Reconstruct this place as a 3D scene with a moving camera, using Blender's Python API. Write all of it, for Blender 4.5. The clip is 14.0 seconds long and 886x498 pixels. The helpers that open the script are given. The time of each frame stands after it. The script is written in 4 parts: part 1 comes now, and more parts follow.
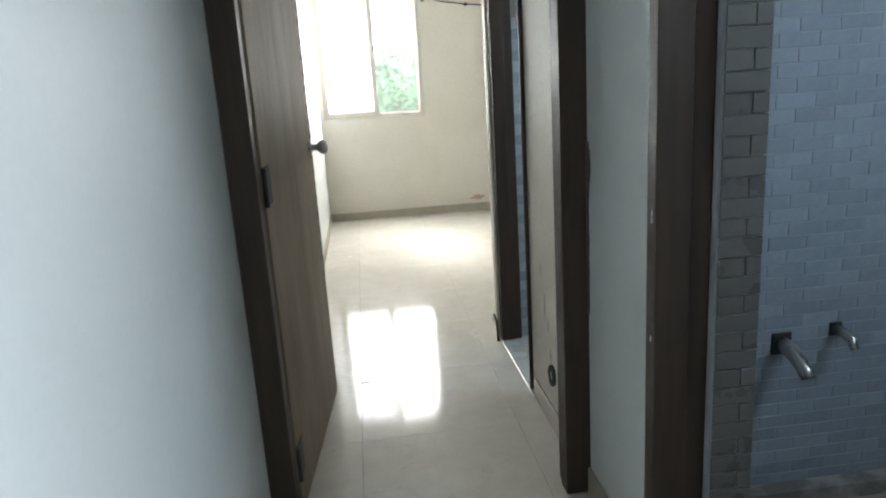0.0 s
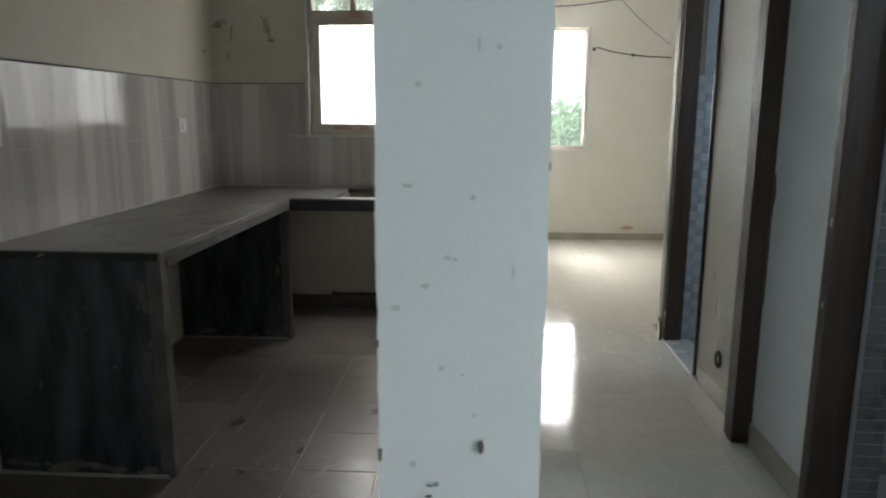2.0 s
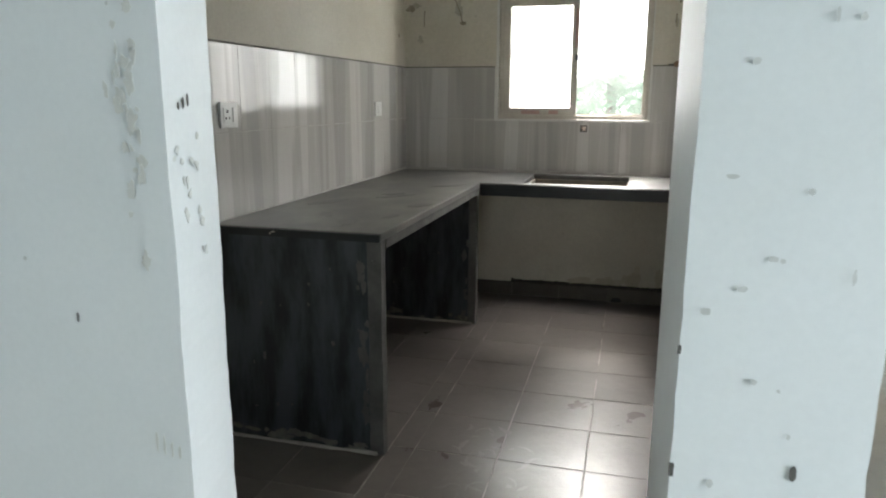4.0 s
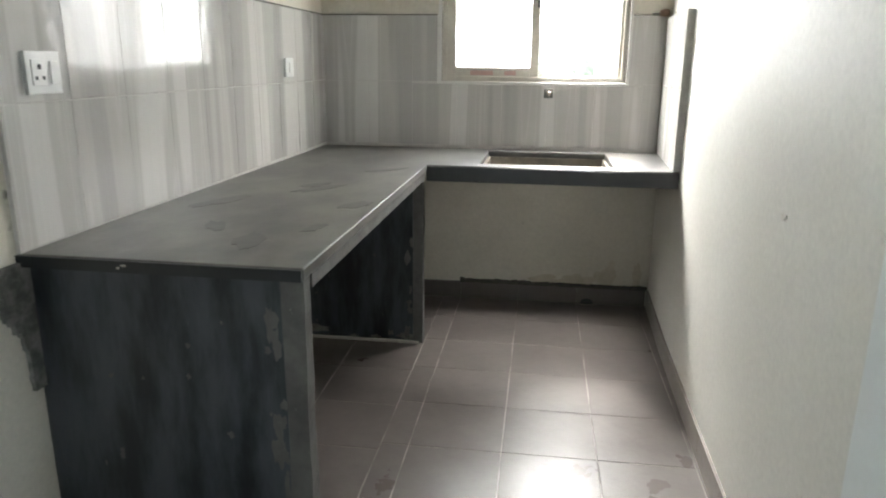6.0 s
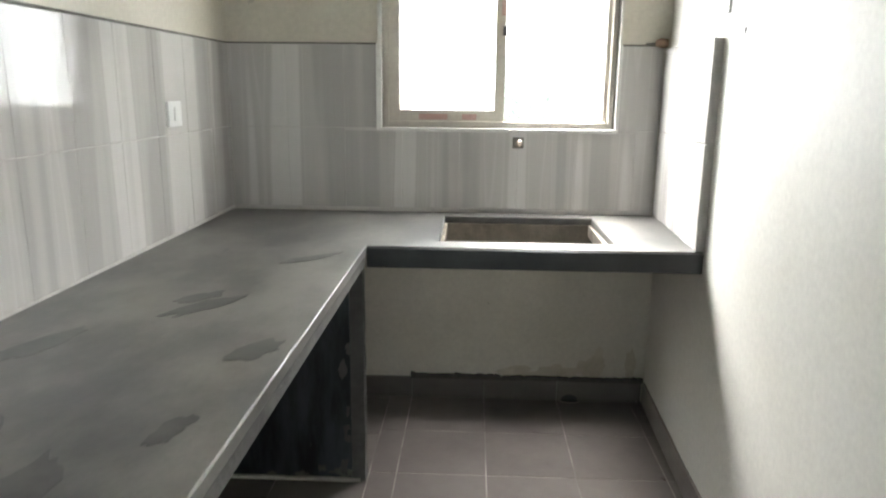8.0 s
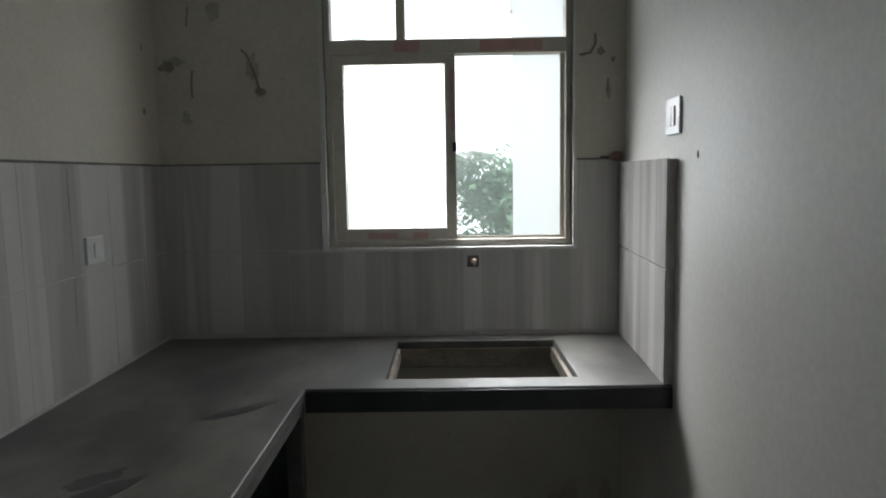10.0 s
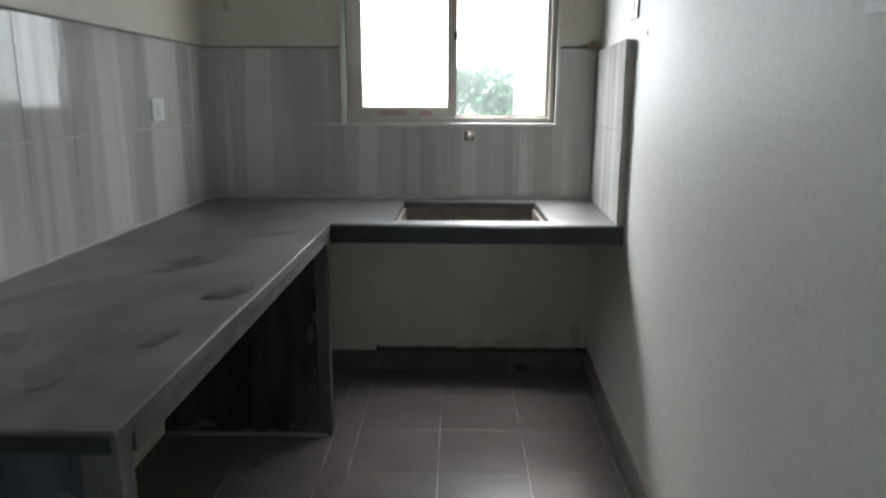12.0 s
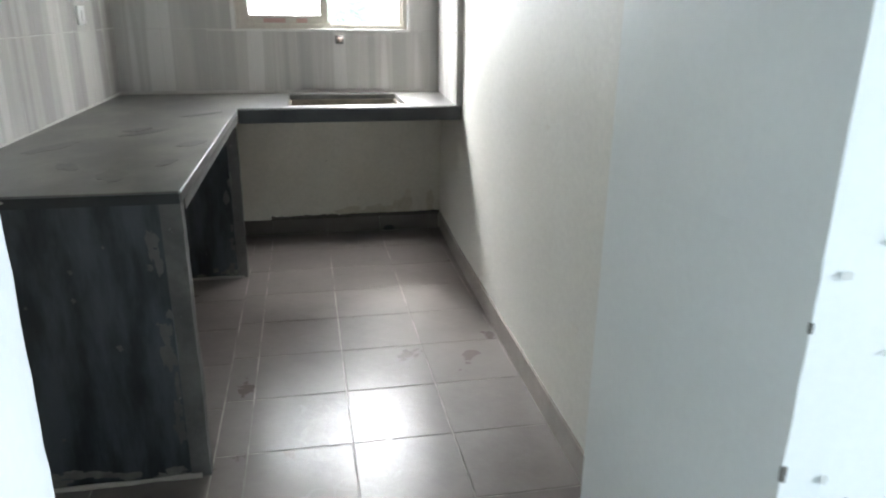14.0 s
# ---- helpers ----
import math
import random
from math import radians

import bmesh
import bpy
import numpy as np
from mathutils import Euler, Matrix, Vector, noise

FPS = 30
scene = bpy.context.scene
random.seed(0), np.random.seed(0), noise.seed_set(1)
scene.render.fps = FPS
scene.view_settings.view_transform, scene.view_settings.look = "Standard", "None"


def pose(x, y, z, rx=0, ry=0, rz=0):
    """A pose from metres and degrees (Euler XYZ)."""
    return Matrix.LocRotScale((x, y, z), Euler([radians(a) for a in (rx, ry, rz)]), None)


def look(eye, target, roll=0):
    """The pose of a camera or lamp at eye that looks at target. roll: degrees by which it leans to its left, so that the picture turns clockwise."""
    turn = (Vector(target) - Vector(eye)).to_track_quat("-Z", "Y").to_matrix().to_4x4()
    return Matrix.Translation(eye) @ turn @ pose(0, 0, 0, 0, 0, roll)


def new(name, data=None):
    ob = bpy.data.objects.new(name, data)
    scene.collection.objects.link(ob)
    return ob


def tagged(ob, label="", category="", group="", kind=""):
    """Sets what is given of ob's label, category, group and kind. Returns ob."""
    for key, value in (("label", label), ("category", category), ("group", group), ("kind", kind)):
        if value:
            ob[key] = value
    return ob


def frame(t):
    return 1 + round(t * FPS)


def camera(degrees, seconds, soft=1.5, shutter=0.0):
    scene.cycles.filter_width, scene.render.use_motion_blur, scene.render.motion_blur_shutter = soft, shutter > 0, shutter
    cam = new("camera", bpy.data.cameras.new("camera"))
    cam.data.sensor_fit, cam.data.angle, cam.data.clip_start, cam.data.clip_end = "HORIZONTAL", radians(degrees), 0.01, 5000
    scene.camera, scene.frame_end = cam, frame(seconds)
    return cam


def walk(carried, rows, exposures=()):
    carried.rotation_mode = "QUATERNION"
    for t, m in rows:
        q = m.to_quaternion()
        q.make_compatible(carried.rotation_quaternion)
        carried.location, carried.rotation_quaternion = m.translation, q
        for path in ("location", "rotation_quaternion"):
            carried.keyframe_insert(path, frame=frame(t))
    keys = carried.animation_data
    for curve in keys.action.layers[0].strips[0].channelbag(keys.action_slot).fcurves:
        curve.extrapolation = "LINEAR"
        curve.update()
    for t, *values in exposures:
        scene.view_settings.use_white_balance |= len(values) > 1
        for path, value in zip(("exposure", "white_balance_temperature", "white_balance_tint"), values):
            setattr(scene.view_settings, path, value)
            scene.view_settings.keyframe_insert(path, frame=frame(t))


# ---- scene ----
cam = camera(64.9, 14.0, soft=2.0, shutter=0.3)
PATH = [
    (0, (0.246, 0.124, 1.313), (0.45, 2.054, 0.83), -3.6),
    (0.5, (0.211, -0.117, 1.33), (0.382, 1.833, 0.919), -1.4),
    (1, (0.169, -0.368, 1.326), (0.275, 1.597, 0.971), -1.3),
    (1.5, (-0.028, -0.554, 1.332), (-0.037, 1.411, 0.963), 0.6),
    (2, (-0.248, -0.699, 1.327), (-0.353, 1.262, 0.948), 0.2),
    (2.5, (-0.315, -0.83, 1.349), (-0.625, 1.112, 0.982), -0.6),
    (3, (-0.376, -0.864, 1.336), (-0.904, 1.027, 0.954), -0.1),
    (5.5, (-0.791, 0.009, 1.304), (-1.133, 1.919, 0.818), 1.3),
    (6, (-0.861, 0.218, 1.29), (-1.121, 2.132, 0.771), 0.6),
    (6.5, (-0.866, 0.495, 1.3), (-1.129, 2.402, 0.755), -0.1),
    (7, (-0.887, 0.686, 1.293), (-1.201, 2.583, 0.742), 0.2),
    (7.5, (-0.958, 0.889, 1.314), (-1.215, 2.797, 0.774), 0.8),
    (8, (-1.012, 1.058, 1.349), (-1.092, 3.006, 0.901), 0.6),
    (8.5, (-0.952, 1.229, 1.407), (-0.985, 3.201, 1.071), -0.5),
    (9, (-0.901, 1.321, 1.479), (-0.952, 3.31, 1.269), -0.7),
    (11.5, (-0.961, 0.913, 1.382), (-0.91, 2.898, 1.14), -1.3),
    (12, (-0.885, 0.729, 1.308), (-0.921, 2.683, 0.882), 0.2),
    (12.5, (-0.915, 0.533, 1.289), (-1.007, 2.434, 0.674), 0.3),
    (13, (-1.008, 0.274, 1.289), (-1.024, 2.152, 0.601), 0.6),
    (13.5, (-1.025, 0.038, 1.291), (-0.867, 1.912, 0.612), 0.5),
    (14, (-1.034, -0.192, 1.289), (-0.668, 1.666, 0.645), 0.6),
]
walk(cam, [(t, look(eye, target, roll)) for t, eye, target, roll in PATH],
     [(0, 1.9, 6400, 10), (0.7, 1.45, 6400, 10), (1.5, 1.35, 6450, 10), (3, 1.8, 6500, 10), (5.5, 2.9, 6450, 10), (6.5, 3.12, 6400, 10), (7.5, 3.1, 6400, 10), (8, 3.05, 6350, 10), (8.5, 2.55, 6250, 10), (9, 1.76, 6200, 10), (11.3, 0.60, 5950, 10), (11.8, 1.5, 5950, 10), (12.5, 2.36, 5950, 10), (13.2, 3.03, 6100, 10), (14, 2.92, 6100, 10)])

# ---- light ----
world = bpy.data.worlds.new("sky")
scene.world = world
world.use_nodes = True
wn = world.node_tree.nodes
sky = wn.new("ShaderNodeTexSky")
sky.sky_type = "NISHITA"
sky.sun_disc = False
sky.sun_elevation, sky.sun_rotation = radians(46), radians(-7)
sky.dust_density, sky.air_density = 4.0, 1.2
wn["Background"].inputs["Strength"].default_value = 0.10
world.node_tree.links.new(sky.outputs[0], wn["Background"].inputs["Color"])

sun = new("sun", bpy.data.lights.new("sun", "SUN"))
sun.data.energy, sun.data.angle, sun.data.color = 2.2, radians(16), (1.0, 0.98, 0.955)
sun.matrix_world = look((0, 0, 0), (0.13, -1.0, -1.10))


def window_light(name, centre, target, width, height, watts, colour, spread=180):
    """Daylight standing in an opening; the spread is the part of the sky that it stands for."""
    ob = new(name, bpy.data.lights.new(name, "AREA"))
    ob.data.shape, ob.data.size, ob.data.size_y = "RECTANGLE", width, height
    ob.data.energy, ob.data.color, ob.data.spread = watts, colour, radians(spread)
    ob.matrix_world = look(centre, target)
    return ob


DAY, BLUE = (1.0, 0.985, 0.965), (0.66, 0.84, 1.0)
# kitchen window: frosted sash, clear sash; bedroom window: frosted and clear sash
window_light("kitchen_daylight", (-1.120, 4.058, 1.585), (-1.120, 0, 1.585), 0.38, 0.64, 1.75, DAY)
for z in (1.290, 1.405, 1.520, 1.635, 1.750, 1.865):
    window_light("kitchen_daylight", (-0.676, 3.978, z), (-0.676, 2.978, z - 0.9), 0.40, 0.16, 0.43, DAY, 120)
window_light("bedroom_daylight", (0.165, 6.918, 1.59), (0.165, 0, 1.59), 0.40, 1.08, 12, DAY)
window_light("bedroom_daylight", (0.625, 6.896, 1.59), (0.625, 0, 1.59), 0.38, 1.10, 11, DAY)
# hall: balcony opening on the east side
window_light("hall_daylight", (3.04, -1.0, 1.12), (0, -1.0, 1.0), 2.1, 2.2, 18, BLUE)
# bathroom ventilators, both out of view; the second added to brighten the mosaic
window_light("bath_daylight", (2.19, 1.0, 1.81), (0.9, 1.1, 0.3), 0.5, 0.56, 3.6, BLUE)
window_light("bath_daylight", (2.29, 2.7, 1.75), (0, 2.9, 1.2), 0.56, 0.6, 3.4, BLUE)

# ---- materials ----


def node(nt, kind, **sets):
    n = nt.nodes.new(kind)
    for k, v in sets.items():
        n.inputs[k].default_value = v
    return n


def surface(name, colour, rough=0.6, metal=0.0, second=None, scale=3.0, spots=None, spot_scale=14.0, spot_at=0.68,
            grain=0.06, bump=0.12, bump_scale=60.0, stretch=(1, 1, 1), spec=0.5, per_piece=0.0, rough_var=0.12, spread=0.28, detail=6.0):
    """Base colour with large blotches, fine grain, optional spots, and fine relief."""
    m = bpy.data.materials.new(name)
    m.use_nodes = True
    nt = m.node_tree
    p = nt.nodes["Principled BSDF"]
    link = nt.links.new
    co = nt.nodes.new("ShaderNodeTexCoord")
    mp = node(nt, "ShaderNodeMapping", Scale=stretch)
    link(co.outputs["Object"], mp.inputs["Vector"])
    big = node(nt, "ShaderNodeTexNoise", Scale=scale, Detail=detail, Roughness=0.6)
    fine = node(nt, "ShaderNodeTexNoise", Scale=bump_scale, Detail=5.0, Roughness=0.65)
    link(mp.outputs[0], big.inputs["Vector"])
    link(mp.outputs[0], fine.inputs["Vector"])
    if per_piece:
        info = nt.nodes.new("ShaderNodeObjectInfo")
        shift = nt.nodes.new("ShaderNodeVectorMath")
        shift.operation = "MULTIPLY_ADD"
        link(info.outputs["Random"], shift.inputs[0])
        shift.inputs[1].default_value = (17.0, 31.0, 23.0)
        link(mp.outputs[0], shift.inputs[2])
        link(shift.outputs[0], big.inputs["Vector"])
    ramp = nt.nodes.new("ShaderNodeValToRGB")
    ramp.color_ramp.interpolation = "EASE"
    ramp.color_ramp.elements[0].position, ramp.color_ramp.elements[1].position = 0.5 - spread, 0.5 + spread
    ramp.color_ramp.elements[0].color = (*colour, 1)
    ramp.color_ramp.elements[1].color = (*(second or [c * 0.82 for c in colour]), 1)
    link(big.outputs["Fac"], ramp.inputs["Fac"])
    out = ramp.outputs["Color"]
    g = nt.nodes.new("ShaderNodeMix")
    g.data_type, g.blend_type = "RGBA", "MULTIPLY"
    g.inputs["Factor"].default_value = 1.0
    gr = nt.nodes.new("ShaderNodeMapRange")
    gr.inputs["From Min"].default_value, gr.inputs["From Max"].default_value = 0.3, 0.7
    gr.inputs["To Min"].default_value, gr.inputs["To Max"].default_value = 1 - grain * 2, 1.0
    link(fine.outputs["Fac"], gr.inputs["Value"])
    link(out, g.inputs["A"])
    link(gr.outputs[0], g.inputs["B"])
    out = g.outputs["Result"]
    if per_piece:
        v = nt.nodes.new("ShaderNodeMapRange")
        v.inputs["To Min"].default_value, v.inputs["To Max"].default_value = 1 - per_piece, 1 + per_piece
        link(info.outputs["Random"], v.inputs["Value"])
        h = nt.nodes.new("ShaderNodeMix")
        h.data_type, h.blend_type = "RGBA", "MULTIPLY"
        h.inputs["Factor"].default_value = 1.0
        link(out, h.inputs["A"])
        link(v.outputs[0], h.inputs["B"])
        out = h.outputs["Result"]
    if spots:
        sp = node(nt, "ShaderNodeTexNoise", Scale=spot_scale, Detail=4.0, Roughness=0.7)
        link(mp.outputs[0], sp.inputs["Vector"])
        sr = nt.nodes.new("ShaderNodeMapRange")
        sr.inputs["From Min"].default_value, sr.inputs["From Max"].default_value = spot_at, spot_at + 0.08
        link(sp.outputs["Fac"], sr.inputs["Value"])
        k = nt.nodes.new("ShaderNodeMix")
        k.data_type = "RGBA"
        link(sr.outputs[0], k.inputs["Factor"])
        link(out, k.inputs["A"])
        k.inputs["B"].default_value = (*spots, 1)
        out = k.outputs["Result"]
    link(out, p.inputs["Base Color"])
    rr = nt.nodes.new("ShaderNodeMapRange")
    rr.inputs["To Min"].default_value, rr.inputs["To Max"].default_value = max(0.02, rough - rough_var), min(1, rough + rough_var)
    link(big.outputs["Fac"], rr.inputs["Value"])
    link(rr.outputs[0], p.inputs["Roughness"])
    p.inputs["Metallic"].default_value = metal
    p.inputs["Specular IOR Level"].default_value = spec
    if bump:
        b = node(nt, "ShaderNodeBump", Strength=bump, Distance=0.01)
        link(fine.outputs["Fac"], b.inputs["Height"])
        link(b.outputs[0], p.inputs["Normal"])
    return m


M_HALL = surface("hall_paint", (0.74, 0.76, 0.75), 0.55, second=(0.69, 0.71, 0.695), scale=1.6, spots=(0.60, 0.60, 0.56), spot_scale=9, spot_at=0.77, bump=0.04, grain=0.02)
M_CREAM = surface("cream_paint", (0.64, 0.605, 0.52), 0.65, second=(0.55, 0.51, 0.42), scale=1.8, bump=0.12)
M_WARM = surface("warm_white_paint", (0.73, 0.72, 0.675), 0.6, second=(0.68, 0.66, 0.60), scale=1.3, spots=(0.62, 0.59, 0.52), spot_scale=6, spot_at=0.74, detail=4.0, bump=0.04)
M_ROOM = surface("room_paint", (0.76, 0.73, 0.66), 0.6, second=(0.70, 0.66, 0.57), scale=1.6, spots=(0.58, 0.53, 0.43), spot_scale=7, spot_at=0.72)
M_CEIL = surface("ceiling_paint", (0.78, 0.78, 0.76), 0.8, scale=1.5)
M_TILE = surface("kitchen_floor_tile", (0.104, 0.089, 0.079), 0.29, second=(0.152, 0.133, 0.119), scale=4.0, spread=0.30, detail=6.0, bump=0.11, per_piece=0.05, bump_scale=22, rough_var=0.05, grain=0.04, spec=0.32)
M_GROUT = surface("floor_grout", (0.40, 0.37, 0.33), 0.85, second=(0.17, 0.155, 0.14), scale=5, spread=0.12)
M_VITRIFIED = surface("vitrified_tile", (0.66, 0.63, 0.56), 0.10, second=(0.60, 0.57, 0.50), scale=4, spots=(0.48, 0.45, 0.40), spot_scale=18, spot_at=0.73, bump=0.03, bump_scale=9, per_piece=0.02, rough_var=0.05, spec=0.22)
M_WOOD = surface("door_frame_wood", (0.062, 0.036, 0.023), 0.55, second=(0.036, 0.022, 0.015), scale=3, stretch=(9, 9, 0.8), bump=0.25, spots=(0.20, 0.15, 0.11), spot_scale=5, spot_at=0.74)
M_WOOD_RED = surface("red_brown_wood", (0.17, 0.068, 0.036), 0.5, second=(0.10, 0.042, 0.024), scale=3, stretch=(9, 9, 0.8), bump=0.25)
M_LEAF_DOOR = surface("raw_door_ply", (0.30, 0.23, 0.155), 0.62, second=(0.20, 0.15, 0.10), scale=2.2, stretch=(4, 4, 0.7), bump=0.15)
M_GRANITE = surface("black_granite", (0.012, 0.013, 0.015), 0.36, second=(0.030, 0.031, 0.032), scale=5.0, spread=0.2, spots=(0.09, 0.09, 0.085), spot_scale=11, spot_at=0.73, bump=0.04, bump_scale=120, rough_var=0.06)
M_TOP = surface("dusty_granite_top", (0.052, 0.051, 0.050), 0.40, second=(0.200, 0.190, 0.171), scale=2.8, spread=0.19, detail=6.0, stretch=(1.0, 0.6, 1.0), spots=(0.060, 0.059, 0.058), spot_scale=4.2, spot_at=0.66, bump=0.03, bump_scale=140, rough_var=0.1, spec=0.5)
M_WET = surface("wiped_dark_granite", (0.036, 0.036, 0.037), 0.37, second=(0.080, 0.077, 0.072), scale=9, spread=0.15, bump=0.02, rough_var=0.05)
M_EDGE = surface("raw_stone_edge", (0.13, 0.125, 0.115), 0.7, second=(0.07, 0.068, 0.064), scale=10, bump=0.4, spots=(0.32, 0.31, 0.29), spot_scale=20, spot_at=0.68)
M_CEMENT = surface("raw_cement", (0.20, 0.19, 0.17), 0.9, second=(0.10, 0.095, 0.085), scale=16, bump=0.6)
M_SCAR = surface("weathered_cement", (0.30, 0.29, 0.26), 0.9, second=(0.13, 0.125, 0.11), scale=22, spread=0.16, bump=0.7)
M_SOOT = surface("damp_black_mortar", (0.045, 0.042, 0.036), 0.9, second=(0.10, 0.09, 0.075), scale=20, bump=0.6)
M_SKIRT = surface("brown_skirting_tile", (0.27, 0.24, 0.21), 0.4, scale=6)
M_SKIRT_BED = surface("beige_skirting_tile", (0.47, 0.43, 0.34), 0.35, scale=5)
M_FRAME = surface("dusty_window_aluminium", (0.60, 0.57, 0.49), 0.5, metal=0.1, second=(0.50, 0.45, 0.39), scale=6, bump=0.08)
M_TAPE = surface("pink_masking_film", (0.56, 0.36, 0.32), 0.6, scale=9)
M_SILL = surface("white_marble_sill", (0.74, 0.73, 0.69), 0.25, scale=4, spots=(0.55, 0.53, 0.48), spot_at=0.7)
M_WHITE = surface("white_switch_plastic", (0.78, 0.78, 0.76), 0.3, scale=8, bump=0.0, grain=0.02)
M_GREY = surface("dark_socket_holes", (0.05, 0.05, 0.05), 0.6, scale=8, bump=0.0)
M_METAL = surface("tarnished_steel", (0.50, 0.48, 0.45), 0.28, metal=0.9, scale=14, bump=0.05)
M_BLACK = surface("black_plastic", (0.03, 0.03, 0.03), 0.5, scale=10)
M_BRICK = surface("bath_brick_tile", (0.27, 0.305, 0.345), 0.17, second=(0.32, 0.355, 0.39), scale=6, bump=0.03, per_piece=0.08, rough_var=0.05, spec=0.25)
# same brick tile as above; the reveal's shade is in its darker brown
M_BRICK_SHADED = surface("shaded_reveal_tile", (0.115, 0.108, 0.098), 0.3, second=(0.150, 0.142, 0.13), scale=6, bump=0.03, per_piece=0.10)
M_BGROUT = surface("bath_grout", (0.40, 0.42, 0.44), 0.7, scale=8)
M_MOSAIC_A = surface("mosaic_pale", (0.56, 0.60, 0.64), 0.25, scale=8, per_piece=0.08)
M_MOSAIC_B = surface("mosaic_blue_grey", (0.43, 0.48, 0.54), 0.25, scale=8, per_piece=0.10)
M_MOULD = surface("grey_mould", (0.26, 0.265, 0.25), 0.85, second=(0.40, 0.40, 0.38), scale=30)
M_GRIME = surface("hand_grime", (0.60, 0.595, 0.54), 0.7, second=(0.66, 0.67, 0.63), scale=12)
M_SMUDGE = surface("plaster_smudge", (0.70, 0.68, 0.62), 0.6, second=(0.64, 0.61, 0.54), scale=9, spread=0.2)
M_DUST = surface("dry_floor_dust", (0.60, 0.57, 0.51), 0.36, second=(0.50, 0.47, 0.41), scale=14, rough_var=0.04, spec=0.3)
M_DUST_BROWN = surface("dry_brown_dust", (0.160, 0.142, 0.130), 0.33, second=(0.185, 0.166, 0.152), scale=14, rough_var=0.02, spec=0.34, bump=0.05)
M_BROWNMARK = surface("brown_smudge", (0.24, 0.20, 0.15), 0.8, second=(0.36, 0.32, 0.25), scale=24)
M_BED = surface("pale_cement_bed", (0.50, 0.48, 0.45), 0.8, second=(0.40, 0.38, 0.35), scale=14, bump=0.4)
M_DARKMARK = surface("dark_scuff", (0.12, 0.115, 0.10), 0.85, scale=20)
def foliage(name, a, b):
    """Leaves that let some light through."""
    m = surface(name, a, 0.5, second=b, scale=1.2, bump=0.0)
    nt = m.node_tree
    tr = node(nt, "ShaderNodeBsdfTranslucent", Color=(a[0] * 1.5, a[1] * 1.3, a[2] * 1.2, 1))
    mix = nt.nodes.new("ShaderNodeMixShader")
    mix.inputs[0].default_value = 0.5
    nt.links.new(nt.nodes["Principled BSDF"].outputs[0], mix.inputs[1])
    nt.links.new(tr.outputs[0], mix.inputs[2])
    nt.links.new(mix.outputs[0], nt.nodes["Material Output"].inputs["Surface"])
    return m


M_LEAF = foliage("tree_leaves", (0.17, 0.33, 0.21), (0.11, 0.24, 0.16))
M_PALM = foliage("palm_leaves", (0.16, 0.27, 0.18), (0.12, 0.21, 0.14))
M_BARK = surface("bark", (0.16, 0.13, 0.10), 0.9, scale=5, bump=0.5)
M_GROUND = surface("earth_and_grass", (0.14, 0.16, 0.08), 0.95, second=(0.22, 0.19, 0.13), scale=0.2, bump=0.2)

M_PANEL = surface("streaked_black_granite", (0.008, 0.010, 0.014), 0.42, second=(0.060, 0.067, 0.075), scale=1.9, spread=0.16, stretch=(7, 7, 1.6), detail=10.0, spots=(0.13, 0.132, 0.13), spot_scale=3.4, spot_at=0.70, bump=0.06, bump_scale=80, rough_var=0.12)
M_MORTAR = surface("pale_mortar", (0.42, 0.39, 0.34), 0.9, scale=20, bump=0.6)
M_LINING = surface("cement_lining", (0.30, 0.26, 0.21), 0.85, second=(0.17, 0.145, 0.115), scale=14, bump=0.5)

M_TGROUT = surface("tile_grout", (0.56, 0.54, 0.51), 0.8, scale=12)
M_COPPER = surface("shiny_pipe_cap", (0.62, 0.50, 0.42), 0.25, metal=0.8, scale=14, bump=0.0)
M_RUST = surface("corroded_pipe", (0.16, 0.09, 0.06), 0.8, second=(0.25, 0.16, 0.10), scale=30, bump=0.5)
M_SCUFF = surface("grey_scuff", (0.54, 0.55, 0.52), 0.8, scale=25, second=(0.62, 0.63, 0.60))
M_FAINT = surface("faint_smudge", (0.50, 0.47, 0.40), 0.8, scale=25, second=(0.40, 0.37, 0.30))
M_DAMP = surface("damp_stain", (0.56, 0.51, 0.41), 0.7, scale=9, second=(0.44, 0.385, 0.285))
M_PINK = surface("pink_stain", (0.62, 0.42, 0.33), 0.8, scale=14)
M_HAZE = bpy.data.materials.new("bright_overcast_sky")
M_HAZE.use_nodes = True
_h = M_HAZE.node_tree.nodes["Principled BSDF"]
_h.inputs["Base Color"].default_value = (0, 0, 0, 1)
_h.inputs["Emission Color"].default_value, _h.inputs["Emission Strength"].default_value = (0.98, 0.99, 1.0, 1), 1.7

# striped wall tile
M_STRIPE = bpy.data.materials.new("striped_wall_tile")
M_STRIPE.use_nodes = True


